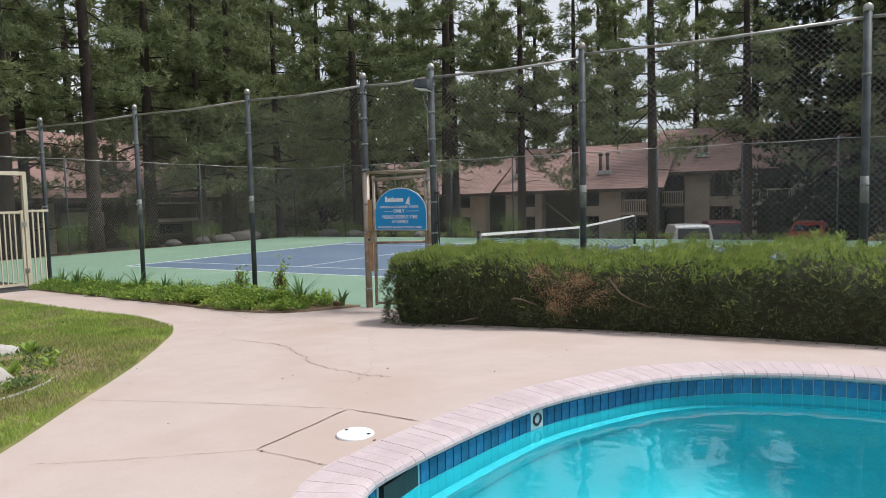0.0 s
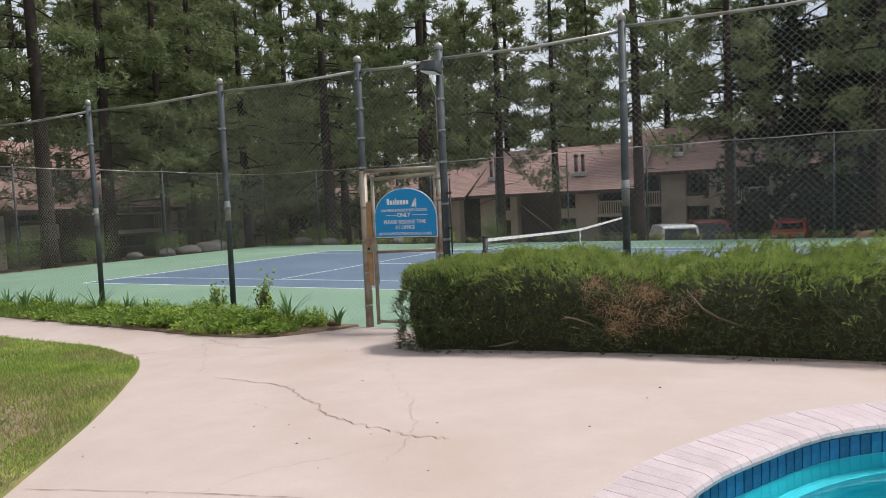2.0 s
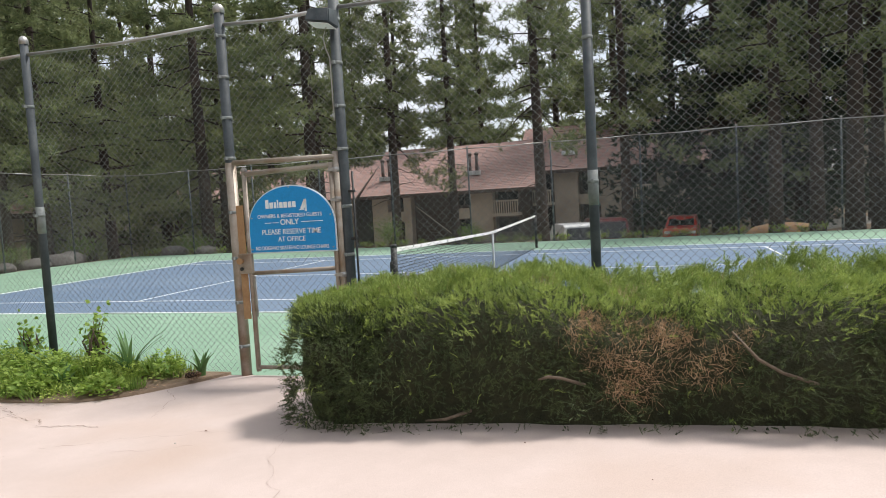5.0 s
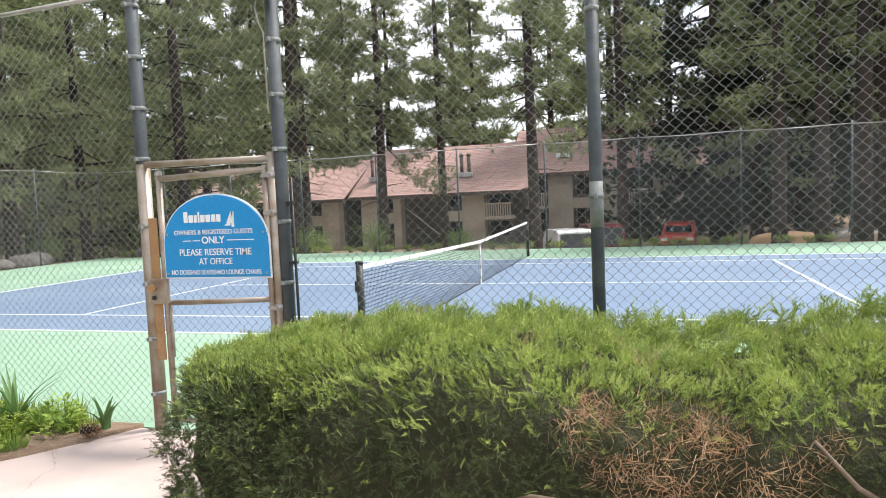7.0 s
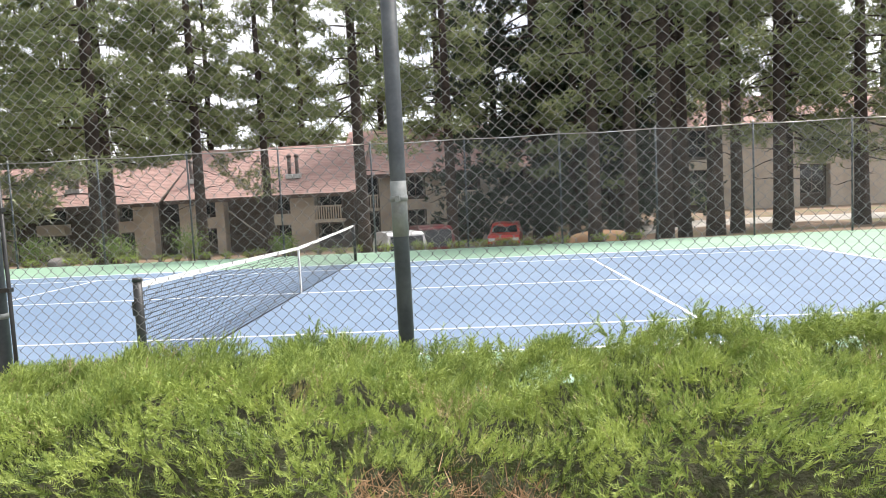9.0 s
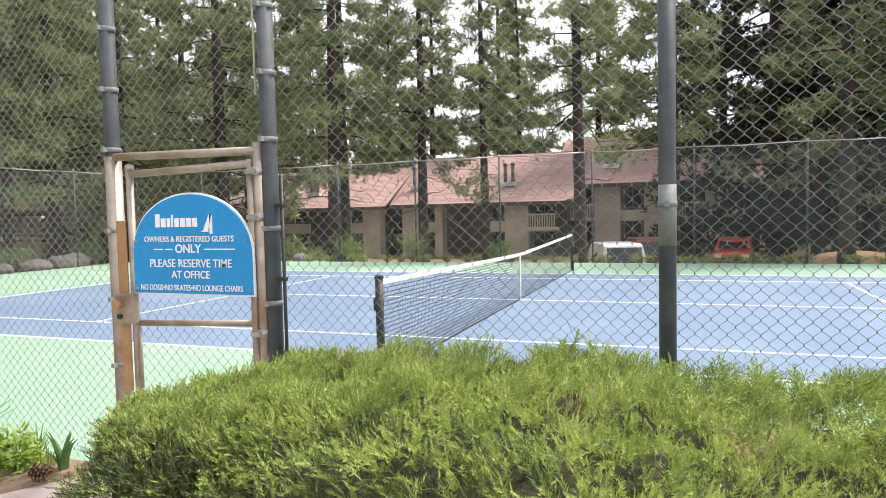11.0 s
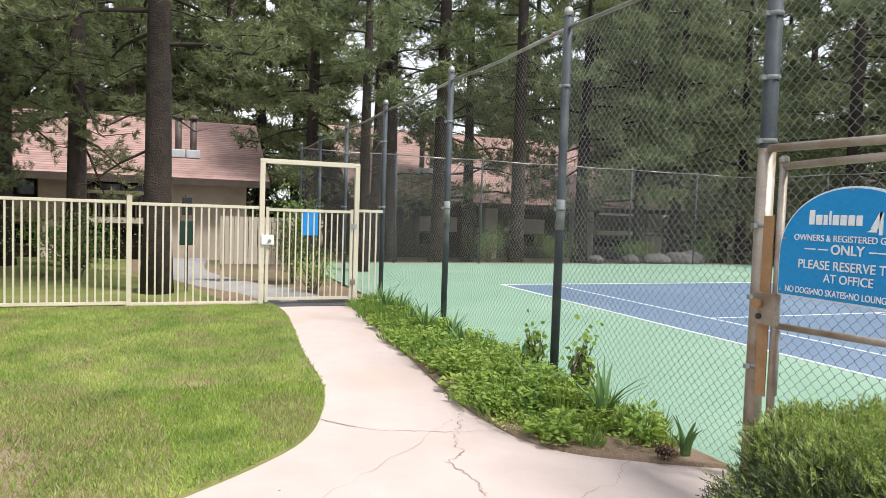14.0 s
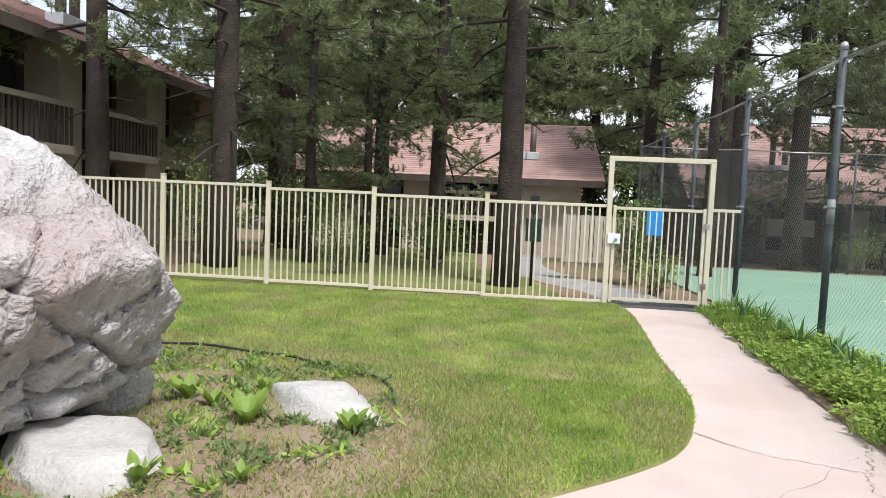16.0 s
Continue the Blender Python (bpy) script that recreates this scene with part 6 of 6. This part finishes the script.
for k, (x, y, h, n) in enumerate(((-1.55, -3.3, 0.52, 11), (-2.35, -3.45, 0.42, 8), (-0.85, -3.08, 0.30, 7), (-3.0, -3.25, 0.4, 6), (-5.0, -3.2, 0.42, 8), (-5.55, -3.35, 0.5, 9), (-4.4, -3.3, 0.36, 6), (-7.0, -3.25, 0.45, 8), (-7.6, -3.3, 0.5, 9), (-8.3, -3.2, 0.42, 8), (-3.8, -3.6, 0.33, 6), (-1.95, -3.75, 0.26, 6), (-6.3, -3.3, 0.35, 6))):
    iris(x, y, h * 1.08, n + 3, 300 + k)


def groundcover():
    """Leafy weeds in rounded clumps along the bed, with finer grassy growth towards the picket gate and litter between."""
    rng = np.random.default_rng(12)
    sets = {"broad": [], "fine": [], "grassy": [], "litter": []}
    for k in range(560):
        x, y = rng.uniform(-8.7, -1.0), rng.uniform(-4.1, -2.98)
        if not inside(BED, x, y):
            continue
        gap = float(gap_to(BED[:62], x, y))
        if gap < 0.07 + 0.10 * abs(noise.noise(Vector((x * 2, 0, 1)))) or (x > -1.45 and y < -3.25 and rng.uniform() < 0.6):
            continue
        r = rng.uniform(0.08, 0.20)
        h = min(rng.uniform(0.10, 0.36), 0.08 + gap * 0.6) * (1.0 if x > -4.6 else 0.8)
        kind = "grassy" if rng.uniform() < (0.25 if x > -4.2 else 0.6) else ("broad" if rng.uniform() < 0.6 else "fine")
        z = float(deck_z(np.array([x]), np.array([y]))[0]) + 0.02
        n = {"broad": 105, "fine": 190, "grassy": 110}[kind]
        az, rad = rng.uniform(0, math.tau, n), r * np.sqrt(rng.uniform(size=n))
        if kind == "grassy":
            C = np.stack([x + np.cos(az) * rad, y + np.sin(az) * rad, np.full(n, z)], -1)
            d = np.stack([np.cos(az) * 0.35, np.sin(az) * 0.35, np.ones(n)], -1) + rng.normal(size=(n, 3)) * 0.2
            sets[kind].append(leaves(C, d, rng.uniform(0.5, 1.15, n) * h, 0.012, rng))
        else:
            top = h * np.sqrt(np.clip(1 - (rad / r) ** 2 * 0.8, 0, 1))
            C = np.stack([x + np.cos(az) * rad, y + np.sin(az) * rad, z + top * rng.uniform(0.35, 1.0, n)], -1)
            d = np.stack([np.cos(az), np.sin(az), np.full(n, 0.15)], -1) + rng.normal(size=(n, 3)) * np.array([0.7, 0.7, 0.3])
            size = (0.065, 0.042) if kind == "broad" else (0.036, 0.018)
            sets[kind].append(leaves(C, d, rng.uniform(0.6, 1.2, n) * size[0], rng.uniform(0.7, 1.1, n) * size[1], rng, 0.6))
    n = 1500
    x, y = rng.uniform(-8.6, -0.7, n), rng.uniform(-4.1, -2.98, n)
    ok = inside(BED, x, y) & ((rng.uniform(size=n) < 0.4) | (x > -1.7))
    C = np.stack([x, y, deck_z(x, y) + 0.032], -1)[ok]
    d = rng.normal(size=(len(C), 3)) * np.array([1, 1, 0.12])
    sets["litter"].append(leaves(C, d, rng.uniform(0.04, 0.12, len(C)), 0.006, rng))
    for nm, mat, lab in (("broad", WEED, "lush bright green leafy groundcover in the fence bed"), ("fine", FRESHW, "fine feathery yellow-green weeds in the fence bed"), ("grassy", IRISG, "grassy blades among the weeds in the bed"), ("litter", DEADJ, "dry brown needles and stalks on the soil")):
        V = np.concatenate([a for a, _ in sets[nm]])
        F = np.arange(len(V), dtype=np.int32).reshape(-1, 4)
        tagged(new("groundcover" if nm != "litter" else "needle_litter", raw_mesh("groundcover", V, F, mat)), lab, "plants" if nm != "litter" else "litter", kind="stuff")


FRESHW = leafy("fresh_weed", (0.16, 0.27, 0.04), (0.50, 0.58, 0.13), through=0.4, patch=3.0)
IRISG = leafy("grassy_blades", (0.09, 0.19, 0.035), (0.34, 0.45, 0.10), through=0.35, patch=3.0)
groundcover()
# a small cut-back shoot and a rose by the fence
for k, (x, y, h) in enumerate(((-2.1, -3.12, 0.62), (-3.15, -3.05, 0.5))):
    bush(x, y, 0.13, h, WEED, 190, 0.07, 0.05, "young leafy shoot with a thick brown stem in the bed", 400 + k, name="rose_shoot", z=dz(x, y) - 0.02)


# ---- grass ----
def lawn_blades():
    rng = np.random.default_rng(21)
    n = 260000
    u = rng.uniform(size=n)
    x = np.where(u < 0.45, rng.uniform(-3.5, 2.2, n), rng.uniform(-8.9, -2.0, n))
    y = np.where(u < 0.45, rng.uniform(-10.0, -5.0, n), rng.uniform(-14.5, -4.8, n))
    ok = inside(LAWN, x, y)
    x, y = x[ok], y[ok]
    g = np.where(inside(WORN, x, y), gap_to(WORN, x, y), 0)
    p = np.array([noise.noise(Vector((a * 1.7, b * 1.7, 3.0))) for a, b in zip(x, y)])
    up = np.where(g > 0, 0.007 + 0.058 * step(0, 0.8, g), 0.0)
    ok = rng.uniform(size=len(x)) > np.clip((0.86 - 0.35 * (p > 0.1)) * step(0.0, 0.55, g + 0.25 * p), 0, 1)
    x, y, p, up = x[ok], y[ok], p[ok], up[ok]
    B = np.stack([x, y, deck_z(x, y) + 0.02 + up], -1)
    m = len(B)
    d = rng.normal(size=(m, 3)) * np.array([0.5, 0.5, 0.1]) + np.array([0, 0, 0.8])
    edge = (gap_to(WORN, x, y) < 0.7) & (rng.uniform(size=m) < 0.45)
    dry = edge | (p > 0.16) & (rng.uniform(size=m) < 0.55) | (rng.uniform(size=m) < 0.08)
    for sel, mat, lab in ((~dry, GRASS, "short green lawn grass"), (dry, DRYG, "dry yellow blades of lawn grass")):
        k = int(sel.sum())
        v, f = blades(B[sel], d[sel], rng.uniform(0.025, 0.06, k), rng.uniform(0.006, 0.011, k), rng)
        tagged(new("grass", raw_mesh("grass", v, f, mat)), lab, "grass", kind="stuff")


lawn_blades()


def weed_leaves(r, h, n, seed):
    rng = np.random.default_rng(seed)
    C = rng.normal(size=(n, 3)) * np.array([r * 0.25, r * 0.25, 0.01])
    C[:, 2] = np.abs(C[:, 2])
    d = rng.normal(size=(n, 3)) * np.array([1, 1, 0.3]) + np.array([0, 0, 0.7])
    return leaves(C, d, rng.uniform(h * 0.4, h, n), h * 0.24, rng)


def dirt_weeds():
    """Small weeds scattered over the dirt patch, thicker in clumps."""
    q = random.Random(17)
    sets = {"fresh": ([], [], WEED, "small bright green weeds in the dirt patch"), "dull": ([], [], DWEED, "small dull green weeds in the dirt patch")}
    for k in range(1150):
        x, y = q.uniform(-3.6, 0.3), q.uniform(-11.0, -7.6)
        if not inside(DIRT, x, y) or noise.noise(Vector((x * 1.8, y * 1.8, 5.0))) < q.uniform(-0.35, 0.25):
            continue
        v, f = weed_leaves(q.uniform(0.1, 0.32), q.uniform(0.035, 0.12), q.randint(10, 26), 500 + k)
        V, Fc, _, _ = sets["fresh" if k % 4 == 0 else "dull"]
        Fc.append(f + sum(len(a) for a in V))
        V.append(v + np.array([x, y, dz(x, y) + 0.03]))
    for V, Fc, mat, lab in sets.values():
        tagged(new("weeds", raw_mesh("weeds", np.concatenate(V), np.concatenate(Fc), mat)), lab, "weeds", kind="stuff")


dirt_weeds()


def broad_weed(x, y, h, n, seed):
    """A rosette of broad upright leaves, each folded along its middle."""
    rng = random.Random(seed)
    ob = thing("weed", "broad-leaved bright green weed in the dirt patch", "plant", "weeds in the dirt", loc=(x, y, dz(x, y) + 0.03))
    for k in range(n):
        a = k * 2.4 + rng.uniform(-0.3, 0.3)
        out, side = Vector((math.cos(a), math.sin(a), 0)), Vector((-math.sin(a), math.cos(a), 0))
        hh, lean = h * rng.uniform(0.6, 1.1), rng.uniform(0.35, 0.9)
        bm, prev = bm_new(), None
        for j in range(6):
            t = j / 5
            p = out * (0.01 + lean * hh * t) + Vector((0, 0, hh * (t - 0.45 * lean * t * t)))
            w = hh * 0.17 * math.sin(math.pi * (0.12 + 0.88 * t)) + 0.002
            row = [bm.verts.new(p - side * w + Vector((0, 0, w * 0.3))), bm.verts.new(p), bm.verts.new(p + side * w + Vector((0, 0, w * 0.3)))]
            if prev:
                bm.faces.new((prev[0], prev[1], row[1], row[0]))
                bm.faces.new((prev[1], prev[2], row[2], row[1]))
            prev = row
        part("leaf", bm, WEED, ob)


for k, (x, y, h, n) in enumerate(((-1.45, -7.72, 0.20, 9), (-1.42, -8.38, 0.26, 10), (-0.35, -8.5, 0.17, 9), (-1.75, -8.75, 0.2, 8), (-2.3, -8.6, 0.15, 8), (-0.5, -8.05, 0.12, 7), (-1.9, -9.0, 0.24, 9))):
    broad_weed(x, y, h, n, 900 + k)


def pine_cone(x, y):
    ob = thing("pine_cone", "brown open pine cone lying at the edge of the bed", "pine cone", loc=pose(x, y, dz(x, y) + 0.045, 0, 80, 30).translation, rz=30)
    bm = bm_new()
    tube(bm, [(-0.06, 0, 0), (-0.02, 0, 0), (0.03, 0, 0), (0.07, 0, 0)], [0.022, 0.03, 0.024, 0.006], 8)
    part("core", bm, BARK, ob)
    bm = bm_new()
    for k in range(64):
        t = k / 63
        a = k * 2.4
        r = 0.052 * math.sin(math.pi * (0.2 + 0.78 * t)) + 0.008
        c = Vector((-0.062 + 0.13 * t, math.cos(a) * r * 0.45, math.sin(a) * r * 0.45))
        tip = Vector((-0.05 + 0.135 * t, math.cos(a) * r, math.sin(a) * r))
        s = Vector((0, -math.sin(a), math.cos(a))) * 0.011
        q = [bm.verts.new(p) for p in (c - s * 0.5, c + s * 0.5, tip + s, tip - s, tip + Vector((0.008, 0, 0)))]
        bm.faces.new((q[0], q[1], q[2], q[3]))
        bm.faces.new((q[3], q[2], q[4]))
    part("scales", bm, CONE, ob)["kind"] = "stuff"


CONE = surface("cone_scale", (0.16, 0.09, 0.05), (0.28, 0.17, 0.10), 30, 0.8, 0.2)
pine_cone(-0.80, -3.30)
